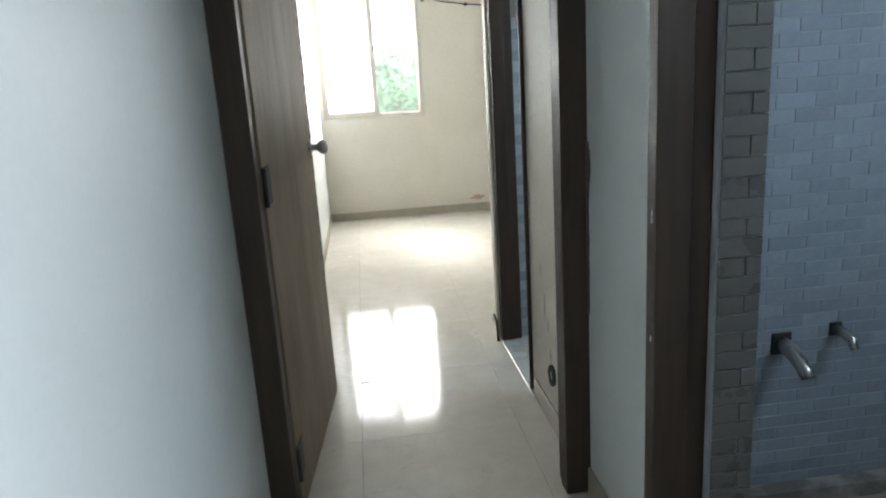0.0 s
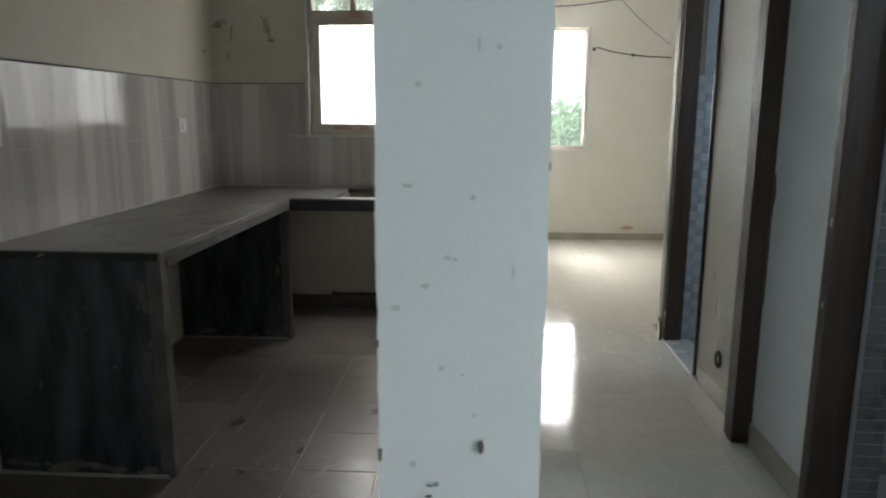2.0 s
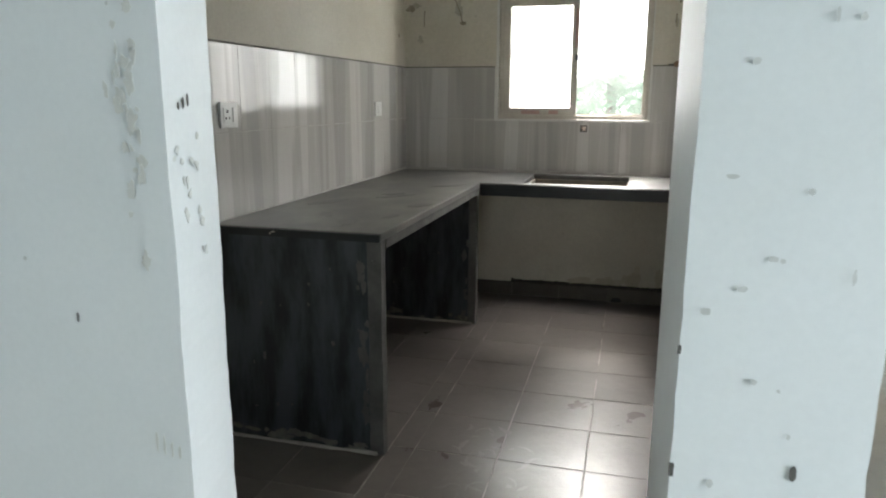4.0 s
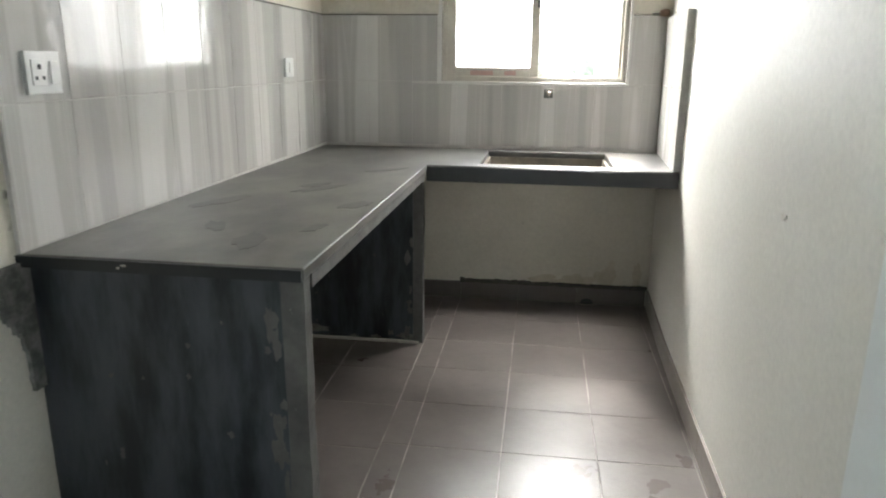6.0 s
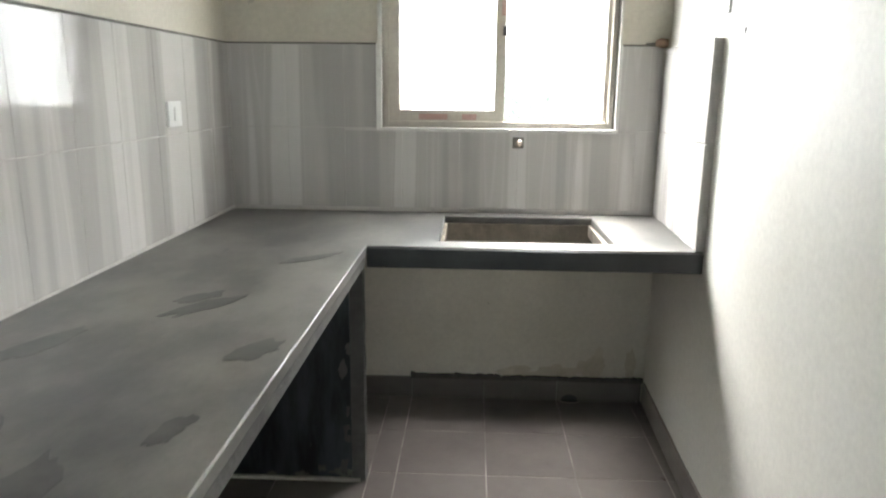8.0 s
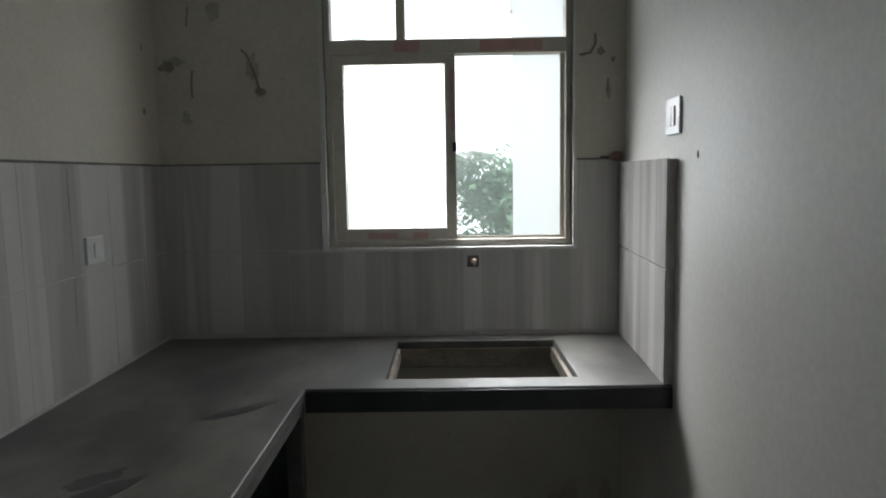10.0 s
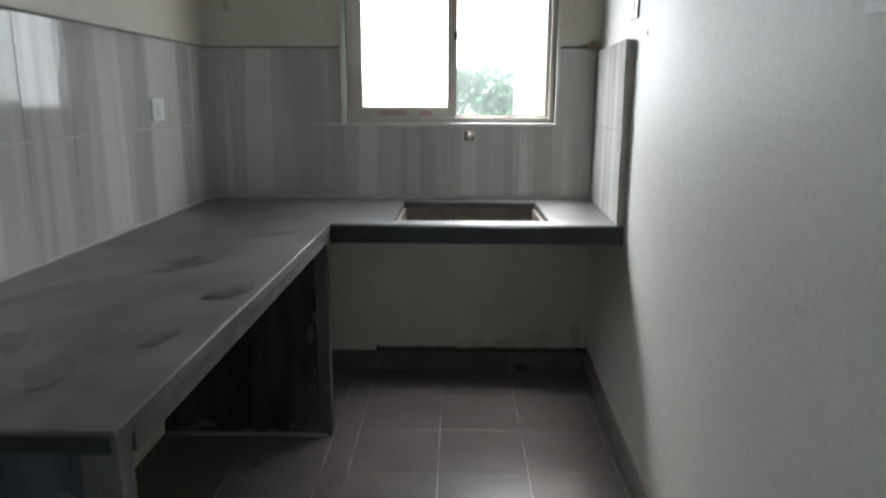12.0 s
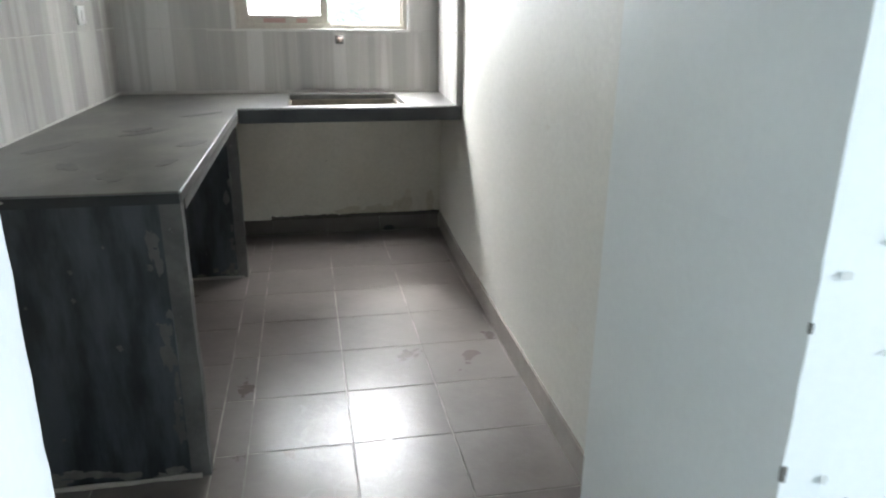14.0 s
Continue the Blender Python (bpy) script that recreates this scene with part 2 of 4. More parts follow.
def stripes(m):
    nt = m.node_tree
    p = nt.nodes["Principled BSDF"]
    link = nt.links.new
    geo = nt.nodes.new("ShaderNodeNewGeometry")
    sep = nt.nodes.new("ShaderNodeSeparateXYZ")
    link(geo.outputs["Position"], sep.inputs[0])
    along = nt.nodes.new("ShaderNodeMath")
    along.operation = "ADD"
    link(sep.outputs["X"], along.inputs[0])
    link(sep.outputs["Y"], along.inputs[1])
    comb = nt.nodes.new("ShaderNodeCombineXYZ")
    link(along.outputs[0], comb.inputs["X"])
    tall = nt.nodes.new("ShaderNodeMath")
    tall.operation = "MULTIPLY"
    tall.inputs[1].default_value = 0.035
    link(sep.outputs["Z"], tall.inputs[0])
    link(tall.outputs[0], comb.inputs["Z"])
    a = node(nt, "ShaderNodeTexNoise", Scale=8.5, Detail=1.2, Roughness=0.5)
    b = node(nt, "ShaderNodeTexNoise", Scale=75.0, Detail=3.0, Roughness=0.6)
    link(comb.outputs[0], a.inputs["Vector"])
    link(comb.outputs[0], b.inputs["Vector"])
    # printed bands: dark grey, mid grey and pale, with a few narrow pale lines
    ra = nt.nodes.new("ShaderNodeValToRGB")
    e = ra.color_ramp.elements
    dark, mid, pale = (0.41, 0.395, 0.375, 1), (0.475, 0.46, 0.435, 1), (0.58, 0.565, 0.54, 1)
    e[0].position, e[0].color = 0.39, dark
    e[1].position, e[1].color = 0.64, pale
    for at, colour in ((0.43, mid), (0.475, mid), (0.487, (0.52, 0.505, 0.485, 1)), (0.50, mid), (0.54, mid), (0.575, pale)):
        e.new(at).color = colour
    link(a.outputs["Fac"], ra.inputs["Fac"])
    rb = nt.nodes.new("ShaderNodeMapRange")
    rb.inputs["From Min"].default_value, rb.inputs["From Max"].default_value = 0.3, 0.7
    rb.inputs["To Min"].default_value, rb.inputs["To Max"].default_value = 0.965, 1.02
    link(b.outputs["Fac"], rb.inputs["Value"])
    mx = nt.nodes.new("ShaderNodeMix")
    mx.data_type, mx.blend_type = "RGBA", "MULTIPLY"
    mx.inputs["Factor"].default_value = 1.0
    link(ra.outputs["Color"], mx.inputs["A"])
    link(rb.outputs[0], mx.inputs["B"])
    link(mx.outputs["Result"], p.inputs["Base Color"])
    p.inputs["Roughness"].default_value = 0.10
    p.inputs["Specular IOR Level"].default_value = 0.16
    wav = node(nt, "ShaderNodeTexNoise", Scale=7.0, Detail=2.0)
    bp = node(nt, "ShaderNodeBump", Strength=0.045, Distance=0.02)
    link(wav.outputs["Fac"], bp.inputs["Height"])
    link(bp.outputs[0], p.inputs["Normal"])


stripes(M_STRIPE)

M_GLASS = bpy.data.materials.new("window_glass")
M_GLASS.use_nodes = True
_p = M_GLASS.node_tree.nodes["Principled BSDF"]
_p.inputs["Base Color"].default_value = (0.95, 0.98, 0.97, 1)
_p.inputs["Roughness"].default_value, _p.inputs["Transmission Weight"].default_value, _p.inputs["IOR"].default_value = 0.0, 1.0, 1.45
_nt = M_GLASS.node_tree
_tr = node(_nt, "ShaderNodeBsdfTranslucent", Color=(0.9, 0.93, 0.92, 1))
_mx = _nt.nodes.new("ShaderNodeMixShader")
_mx.inputs[0].default_value = 0.04
_nt.links.new(_p.outputs[0], _mx.inputs[1])
_nt.links.new(_tr.outputs[0], _mx.inputs[2])
_nt.links.new(_mx.outputs[0], _nt.nodes["Material Output"].inputs["Surface"])
M_FROST = bpy.data.materials.new("frosted_glass")
M_FROST.use_nodes = True
_nt = M_FROST.node_tree
_tr = node(_nt, "ShaderNodeBsdfTranslucent", Color=(0.85, 0.87, 0.87, 1))
_nt.links.new(_tr.outputs[0], _nt.nodes["Material Output"].inputs["Surface"])

# ---- mesh helpers ----
BASE = {}


def box(bm, x0, x1, y0, y1, z0, z1, bevel=0.0):
    r = bmesh.ops.create_cube(bm, size=1.0)
    for v in r["verts"]:
        v.co = Vector(((x0 + x1) / 2 + v.co.x * (x1 - x0), (y0 + y1) / 2 + v.co.y * (y1 - y0), (z0 + z1) / 2 + v.co.z * (z1 - z0)))
    if bevel:
        es = list({e for v in r["verts"] for e in v.link_edges})
        bmesh.ops.bevel(bm, geom=es, offset=bevel, segments=2, profile=0.6, affect="EDGES")
    return bm


def boxes(*rows, bevel=0.0):
    bm = bmesh.new()
    for r in rows:
        box(bm, *r, bevel=bevel)
    return bm


def prism(bm, outline, z0, z1):
    """A solid over a plan outline, counter-clockwise."""
    lo = [bm.verts.new((x, y, z0)) for x, y in outline]
    hi = [bm.verts.new((x, y, z1)) for x, y in outline]
    bm.faces.new(lo[::-1])
    bm.faces.new(hi)
    n = len(outline)
    for i in range(n):
        bm.faces.new((lo[i], lo[(i + 1) % n], hi[(i + 1) % n], hi[i]))
    return bm


def tube(bm, points, radius, sides=10):
    """A round bar along points."""
    rings = []
    pts = [Vector(p) for p in points]
    for i, p in enumerate(pts):
        d = (pts[min(i + 1, len(pts) - 1)] - pts[max(i - 1, 0)]).normalized()
        a = d.orthogonal().normalized() if not rings else (rings[-1][0] - d * rings[-1][0].dot(d)).normalized()
        b = d.cross(a)
        r = radius[i] if isinstance(radius, (list, tuple)) else radius
        ring = [bm.verts.new(p + (a * math.cos(k * math.tau / sides) + b * math.sin(k * math.tau / sides)) * r) for k in range(sides)]
        rings.append((a, ring))
    for (_, u), (_, w) in zip(rings, rings[1:]):
        for k in range(sides):
            bm.faces.new((u[k], u[(k + 1) % sides], w[(k + 1) % sides], w[k])).smooth = True
    bm.faces.new(rings[0][1][::-1])
    bm.faces.new(rings[-1][1])
    return bm


def mesh_of(name, bm, material):
    bmesh.ops.recalc_face_normals(bm, faces=bm.faces)
    me = bpy.data.meshes.new(name)
    bm.to_mesh(me)
    bm.free()
    if material:
        me.materials.append(material)
    return me


def thing(name, at, label, category, group="", kind=""):
    ob = new(name)
    ob.location = at
    ob.empty_display_size = 0.05
    BASE[ob] = Vector(at)
    return tagged(ob, label, category, group, kind)


def part(name, bm, material, parent, label=""):
    """One mesh under a thing or part; its bmesh is in world metres."""
    base = BASE[parent]
    bmesh.ops.translate(bm, verts=bm.verts, vec=-base)
    ob = new(name, mesh_of(name, bm, material))
    ob.parent = parent
    BASE[ob] = base
    return tagged(ob, label)


def solid(name, bm, material, label, category, group="", kind="structure"):
    ob = new(name, mesh_of(name, bm, material))
    BASE[ob] = Vector((0, 0, 0))
    return tagged(ob, label, category, group, kind)


def piece(name, me, at, parent):
    ob = new(name, me)
    ob.parent = parent
    ob.location = Vector(at) - BASE[parent]
    if name == "tile":
        ob.rotation_euler = [TILT.uniform(-0.0045, 0.0045) for _ in range(3)]
    return ob


CEIL = 2.75
TILT = random.Random(3)
# ---- structure ----
YB = 6.834
XB0, XB1 = -0.115, 2.9
floor_hall = solid("floor", boxes((-3.2, 3.1, -3.7, 0.50, -0.15, -0.0012), (-0.115, 0.86, 0.50, 1.90, -0.15, -0.0012), (-0.20, 3.0, 1.90, YB + 0.1, -0.15, -0.0012)), M_GROUT,
                   "cream glossy vitrified tile floor of hall and bedroom", "floor")
floor_kitchen = solid("floor_kitchen", boxes((-2.1, -0.117, 0.502, 4.1, -0.15, -0.0014)), M_GROUT, "brown matt tile floor of the kitchen with pale joints", "floor")
floor_bath = solid("floor_bath", boxes((0.812, 2.3, 0.30, 2.0, -0.25, -0.05)), M_SKIRT, "sunken grey bathroom floor", "floor")
ceiling = solid("ceiling", boxes((-3.3, -0.40, -3.8, 4.22, CEIL, CEIL + 0.15), (-0.40, 3.2, -3.8, YB + 0.22, CEIL, CEIL + 0.15)), M_CEIL, "white painted plaster ceiling", "ceiling")


def rough_block(x0, x1, y0, y1, z0, z1, wobble, rear=1.0, splay=0.0, seed=0.0, step=0.035):
    """A plastered block with hand-finished, slightly ragged vertical edges."""
    bm = bmesh.new()
    n = int((z1 - z0) / step)
    rings = []
    for i in range(n + 1):
        z = z0 + (z1 - z0) * i / n
        ring = []
        for k, (x, y) in enumerate(((x0, y0), (x1, y0), (x1 - splay, y1), (x0, y1))):
            d = noise.noise((seed + k * 7.3, z * 5.0, 0.0)) + 0.5 * noise.noise((seed + k * 3.1, z * 21.0, 4.0))
            d *= rear if y == y1 else 1.0
            ring.append(bm.verts.new((x + d * wobble, y + d * wobble * 0.3, z)))
        rings.append(ring)
    bm.faces.new(rings[0][::-1])
    bm.faces.new(rings[-1])
    for a, b in zip(rings, rings[1:]):
        for k in range(4):
            bm.faces.new((a[k], a[(k + 1) % 4], b[(k + 1) % 4], b[k]))
    return bm


# hall
solid("wall_hall_left", rough_block(-3.2, -1.377, 0.50, 0.69, -0.15, CEIL, 0.004, splay=0.022, seed=2.0), M_HALL, "scuffed white plaster wall beside the kitchen opening", "wall")
pillar = solid("pillar", rough_block(-0.430, -0.131, 0.497, 1.12, -0.15, CEIL, 0.005, rear=0.0, seed=9.0), M_HALL, "scuffed white plaster pillar between kitchen and corridor", "pillar")
solid("lintel_kitchen", boxes((-1.46, -0.430, 0.51, 0.68, 2.30, CEIL)), M_HALL, "white plaster beam over the kitchen opening", "wall")
solid("wall_hall_west", boxes((-3.3, -3.2, -3.7, 0.69, -0.15, CEIL)), M_HALL, "white plaster wall of the hall", "wall")
solid("wall_hall_south", boxes((-3.2, 3.1, -3.8, -3.65, -0.15, CEIL)), M_HALL, "white plaster hall wall", "wall")
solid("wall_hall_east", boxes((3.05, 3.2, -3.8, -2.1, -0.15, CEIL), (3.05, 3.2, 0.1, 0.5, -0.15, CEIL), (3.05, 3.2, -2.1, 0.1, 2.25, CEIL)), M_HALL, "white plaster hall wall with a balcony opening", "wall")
solid("wall_hall_north_right", boxes((1.0, 3.05, 0.40, 0.50, -0.25, CEIL)), M_HALL, "white plaster wall beside the bathroom", "wall")

def wall_x(y):
    """Face of the kitchen's right wall: it runs out of square and bends a little beside the sink."""
    return -0.303 + (y - 1.12) * 0.0191 if y < 3.27 else -0.262 + (y - 3.27) * 0.039


# partition between kitchen and corridor, a little out of square; thicker beside the bedroom
bm = bmesh.new()
prism(bm, [(-0.19, 1.12), (-0.131, 1.12), (XB0, 2.0), (XB0, YB), (-0.40, YB), (-0.40, 4.202), (-0.19, 4.202)], -0.15, CEIL)
solid("wall_partition", bm, M_HALL, "white plaster partition between kitchen and corridor", "wall")
bm = bmesh.new()
prism(bm, [(-0.303, 1.121), (-0.191, 1.121), (-0.191, 4.2), (wall_x(4.2), 4.2), (wall_x(3.27), 3.27)], -0.15, CEIL)
solid("wall_kitchen_right", bm, M_WARM, "warm white plaster kitchen wall", "wall")

# kitchen walls
solid("wall_kitchen_left", boxes((-2.18, -2.034, 0.69, 4.2, -0.15, CEIL)), M_CREAM, "cream painted kitchen side wall above the tiles", "wall")
WX0, WX1, WZ0, WZ1 = -1.387, -0.437, 1.192, 2.22
solid("wall_kitchen_window", boxes((-2.034, WX0, 3.975, 4.2, -0.15, CEIL), (WX1, -0.20, 3.975, 4.2, -0.15, CEIL), (WX0, WX1, 3.975, 4.2, -0.15, WZ0), (WX0, WX1, 3.975, 4.2, WZ1, CEIL)), M_CREAM,
      "cream painted kitchen wall with a window opening", "wall")

# corridor right side
solid("wall_corridor_right", boxes((0.866, 0.932, 1.466, 2.024, -0.15, CEIL), (0.814, 0.932, 0.505, 0.634, -0.15, CEIL), (0.852, 0.932, 0.634, 1.466, 2.10, CEIL)), M_HALL, "white plaster corridor wall with the bathroom doorway", "wall")
solid("wall_bath_reveal", boxes((0.932, 1.028, 1.41, 1.955, -0.25, CEIL), (0.932, 0.992, 0.50, 0.63, -0.25, CEIL), (0.932, 0.992, 0.63, 1.41, 2.10, CEIL)), M_BGROUT, "tiled inner face of the bathroom doorway", "wall")
solid("lintel_bedroom", boxes((-0.115, 0.86, 1.98, 2.08, 2.10, CEIL)), M_HALL, "white plaster over the bedroom door", "wall")

# bathroom beside the corridor
wall_bath_north = solid("wall_bath_north", boxes((0.99, 2.2, 1.9595, 2.0, -0.25, CEIL)), M_BGROUT, "blue grey brick-patterned tile wall of the bathroom", "wall")
solid("wall_bath_east", boxes((2.2, 2.3, 0.50, 0.72, -0.25, CEIL), (2.2, 2.3, 1.28, 2.0, -0.25, CEIL), (2.2, 2.3, 0.72, 1.28, -0.25, 1.50), (2.2, 2.3, 0.72, 1.28, 2.12, CEIL)), M_BRICK, "tiled bathroom wall with a ventilator opening", "wall")

# bedroom
solid("wall_bedroom_front", boxes((0.862, 0.99, 2.025, 2.08, -0.15, CEIL), (0.99, 3.0, 2.001, 2.08, -0.15, CEIL)), M_ROOM, "cream plaster bedroom wall", "wall")
solid("wall_bedroom_right", boxes((0.872, 0.992, 2.08, 2.765, -0.15, CEIL), (0.848, 0.992, 3.404, 3.47, -0.15, CEIL), (0.872, 0.992, 2.765, 3.404, 2.10, CEIL)), M_ROOM, "cream plaster bedroom wall with a bathroom doorway", "wall")
wall_bath_far = solid("wall_bath_far", boxes((0.992, 2.3, 3.390, 3.47, -0.15, CEIL), (2.3, 2.4, 2.08, 2.4, -0.15, CEIL), (2.3, 2.4, 3.0, 3.47, -0.15, CEIL), (2.3, 2.4, 2.4, 3.0, -0.15, 1.4), (2.3, 2.4, 2.4, 3.0, 2.1, CEIL)), M_BGROUT, "pale tiled wall of the second bathroom", "wall")
solid("wall_bedroom_east", boxes((2.9, 3.0, 2.08, YB + 0.2, -0.15, CEIL)), M_ROOM, "cream plaster bedroom wall", "wall")
BX0, BX1, BZ0, BZ1 = -0.085, 0.851, 0.969, 2.208
solid("wall_bedroom_window", boxes((XB0, BX0, YB, YB + 0.2, -0.15, CEIL), (BX1, 2.9, YB, YB + 0.2, -0.15, CEIL), (BX0, BX1, YB, YB + 0.2, -0.15, BZ0), (BX0, BX1, YB, YB + 0.2, BZ1, CEIL)), M_ROOM,
      "cream plaster bedroom wall with a window opening", "wall")

# ---- kitchen counter ----
CT = 0.843
XF, YF, YN, YL = -1.352, 3.268, 1.600, 1.604


def rise(y):
    """The slab lies a little out of level."""
    return 0.006 * max(0.0, 3.9 - y)


counter = thing("kitchen_counter", (-1.7, 2.7, 0), "L-shaped dusty black granite kitchen counter with open sink cut-out", "counter")
def slab_with_hole(bm, outer, hole, z0, z1):
    """A flat slab over the outline with a rectangular hole."""
    def ring(pts, z):
        return [bm.verts.new((x, y, z + rise(y))) for x, y in pts]
    for z, up in ((z0, False), (z1, True)):
        o, h = ring(outer, z), ring(hole, z)
        edges = [bm.edges.new((a[i], a[(i + 1) % len(a)])) for a in (o, h) for i in range(len(a))]
        bmesh.ops.triangle_fill(bm, edges=edges, use_beauty=True, use_dissolve=False, normal=(0, 0, 1 if up else -1))
        if up:
            for a, b in ((lo_o, o), (lo_h, h)):
                for i in range(len(a)):
                    bm.faces.new((a[i], a[(i + 1) % len(a)], b[(i + 1) % len(b)], b[i]))
        else:
            lo_o, lo_h = o, h


SINK = (-1.121, -0.527, 3.363, 3.860)
bm = bmesh.new()
slab_with_hole(bm, [(-2.034, YL), (XF, YN), (XF, YF), (-0.266, YF), (-0.238, 3.96), (-2.034, 3.96)],
               [(SINK[0], SINK[2]), (SINK[1], SINK[2]), (SINK[1], SINK[3]), (SINK[0], SINK[3])], CT - 0.028, CT)
bmesh.ops.recalc_face_normals(bm, faces=bm.faces)
sharp = [e for e in bm.edges if len(e.link_faces) == 2 and e.calc_face_angle() > 1.2]
bmesh.ops.bevel(bm, geom=sharp, offset=0.004, segments=2, profile=0.5, affect="EDGES")
part("slab", bm, M_TOP, counter)
part("edge_strip", boxes((XF - 0.001, -0.266, YF - 0.006, YF - 0.0003, CT - 0.068, CT - 0.003), bevel=0.002), M_GRANITE, counter, "polished black granite edge strip")
bm = bmesh.new()
prism(bm, [(XF - 0.024, YN + 0.070), (XF - 0.005, YN + 0.070), (XF - 0.005, YF + 0.001), (XF - 0.024, YF + 0.001)], CT - 0.064, CT - 0.0285)
for v in bm.verts:
    v.co.z += rise(v.co.y)
part("edge_strip", bm, M_EDGE, counter, "rough grey stone edge strip")
for y0, skew in ((YN + 0.022, 0.004), (3.256, 0.0)):
    bm = bmesh.new()
    prism(bm, [(-2.032, y0 + skew), (XF - 0.062, y0 + 0.006), (XF - 0.062, y0 + 0.034), (-2.032, y0 + 0.028 + skew)], 0.0, CT - 0.0285 + rise(y0))
    part("support_panel", bm, M_PANEL, counter, "black granite panel with pale dribble streaks")
    part("panel_edge", rough_block(XF - 0.060, XF - (0.008 if skew else 0.014), y0 - 0.002, y0 + 0.045, 0.0, CT - 0.029 + rise(y0), 0.004, seed=y0), M_EDGE, counter, "rough grey stone edge of the panel")
    bm = bmesh.new()
    tube(bm, [(-2.025 + 0.064 * i, y0 - 0.003 + 0.004 * noise.noise((i * 2.3, 4, y0)), 0.002) for i in range(11)], [0.009 + 0.005 * noise.noise((i * 1.7, y0, 0)) for i in range(11)], 6)
    part("mortar_bead", bm, M_MORTAR, counter, "pale uneven mortar bead along the floor")
bm = bmesh.new()
prism(bm, [(-2.032, YL - 0.006), (XF - 0.003, YN - 0.006), (XF - 0.003, YN - 0.0003), (-2.032, YL - 0.0003)], CT - 0.030, CT - 0.003)
for v in bm.verts:
    v.co.z += rise(v.co.y)
part("edge_strip", bm, M_GRANITE, counter, "polished black granite edge strip")
# lining of the cut-out
s0, s1, s2, s3 = SINK
part("cutout_lining", boxes((s0 - 0.03, s0 + 0.012, s2, s3, CT - 0.075, CT - 0.0285), (s1 - 0.012, s1 + 0.03, s2, s3, CT - 0.075, CT - 0.0285),
                            (s0 - 0.03, s1 + 0.03, s3 - 0.004, s3 + 0.03, CT - 0.10, CT - 0.0285), bevel=0.003), M_LINING, counter, "rough cement lining of the sink cut-out")
# mortar scar where the counter meets the side wall
bm = bmesh.new()
for i in range(26):
    z = 0.83 - 0.012 * i
    w = 0.075 * math.exp(-((i - 5) / 7.0) ** 2) + 0.012
    x = -2.028
    y = YL - 0.005
    box(bm, x - 0.004, x + 0.007 + 0.004 * noise.noise((i, 0, 0)), y - w * (1 + 0.5 * noise.noise((i * 0.9, 3, 1))), y + 0.03, z - 0.009, z + 0.007)
tagged(new("mortar_scar", mesh_of("mortar_scar", bm, M_SCAR)), "ragged grey cement scar on the wall beside the counter", "mortar", kind="structure")

# ---- kitchen wall tiles ----
TW, GAP = 0.2385, 0.0006
ROWS_Z = ((CT + 0.016, 1.188), (1.191, 1.520))
dado_left = solid("wall_tiles_left", boxes((-2.0335, -2.0215, YL + 0.002, 3.974, CT + 0.002, 1.521)), M_TGROUT, "grout bed behind striped kitchen wall tiles", "tiles")
dado_back = solid("wall_tiles_back", boxes((-2.024, -0.265, 3.9628, 3.9745, CT + 0.001, WZ0 - 0.012), (-2.024, WX0 - 0.024, 3.9628, 3.9745, WZ0 - 0.012, 1.521), (WX1 + 0.014, -0.265, 3.9628, 3.9745, WZ0 - 0.012, 1.521)), M_TGROUT, "grout bed behind striped kitchen wall tiles", "tiles")
me_cache = {}


def tile_mesh(name, w, d, h, mat, bev=0.0015):
    key = (name, round(w, 4), round(d, 4), round(h, 4), mat.name)
    if key not in me_cache:
        bm = bmesh.new()
        box(bm, -w / 2, w / 2, -d / 2, d / 2, -h / 2, h / 2)
        bmesh.ops.bevel(bm, geom=list(bm.edges), offset=bev, segments=1, affect="EDGES")
        me_cache[key] = mesh_of(name, bm, mat)
    return me_cache[key]


def run(a, b, step):
    """Cuts from a to b at the step."""
    out = []
    while a < b - 0.012:
        out.append((a, min(a + step, b)))
        a += step
    return out


for z0, z1 in ROWS_Z:
    for y0, y1 in run(YL + 0.004, 3.962, TW):
        piece("tile", tile_mesh("tile", 0.008, y1 - y0 - GAP, z1 - z0, M_STRIPE), (-2.0245, (y0 + y1) / 2, (z0 + z1) / 2), dado_left)
for z0, z1 in ROWS_Z:
    spans = [(-2.02, WX0 - 0.0235), (WX1 + 0.013, -0.262)] if z1 > 1.3 else [(-2.02, -0.262)]
    for a, b in spans:
        for x0, x1 in run(a, b, TW):
            top = z1
            if z1 < 1.3 and x1 > WX0 - 0.0235 and x0 < WX1 + 0.013:
                top = min(z1, WZ0 - 0.014)
            piece("tile", tile_mesh("tile", x1 - x0 - GAP, 0.008, top - z0, M_STRIPE), ((x0 + x1) / 2, 3.9655, (z0 + top) / 2), dado_back)
# tiles on a thick bed beside the sink, on the partition
bm = bmesh.new()
prism(bm, [(-0.2845, 3.275), (-0.2605, 3.275), (wall_x(3.962) + 0.001, 3.962), (-0.2505, 3.962)], CT + 0.001, 1.508)
dado_right = solid("wall_tiles_right", bm, M_BED, "thick cement bed behind tiles beside the sink", "tiles")
skew_right = math.atan2(0.034, 0.69)
for z0, z1 in ((CT + 0.003, 1.188), (1.191, 1.510)):
    for y0, y1 in run(3.269, 3.960, TW):
        ob = piece("tile", tile_mesh("tile", 0.008, y1 - y0 - GAP, z1 - z0, M_STRIPE), (-0.2895 + ((y0 + y1) / 2 - 3.27) * 0.0493, (y0 + y1) / 2, (z0 + z1) / 2), dado_right)
        ob.rotation_euler = (0, 0, -skew_right)
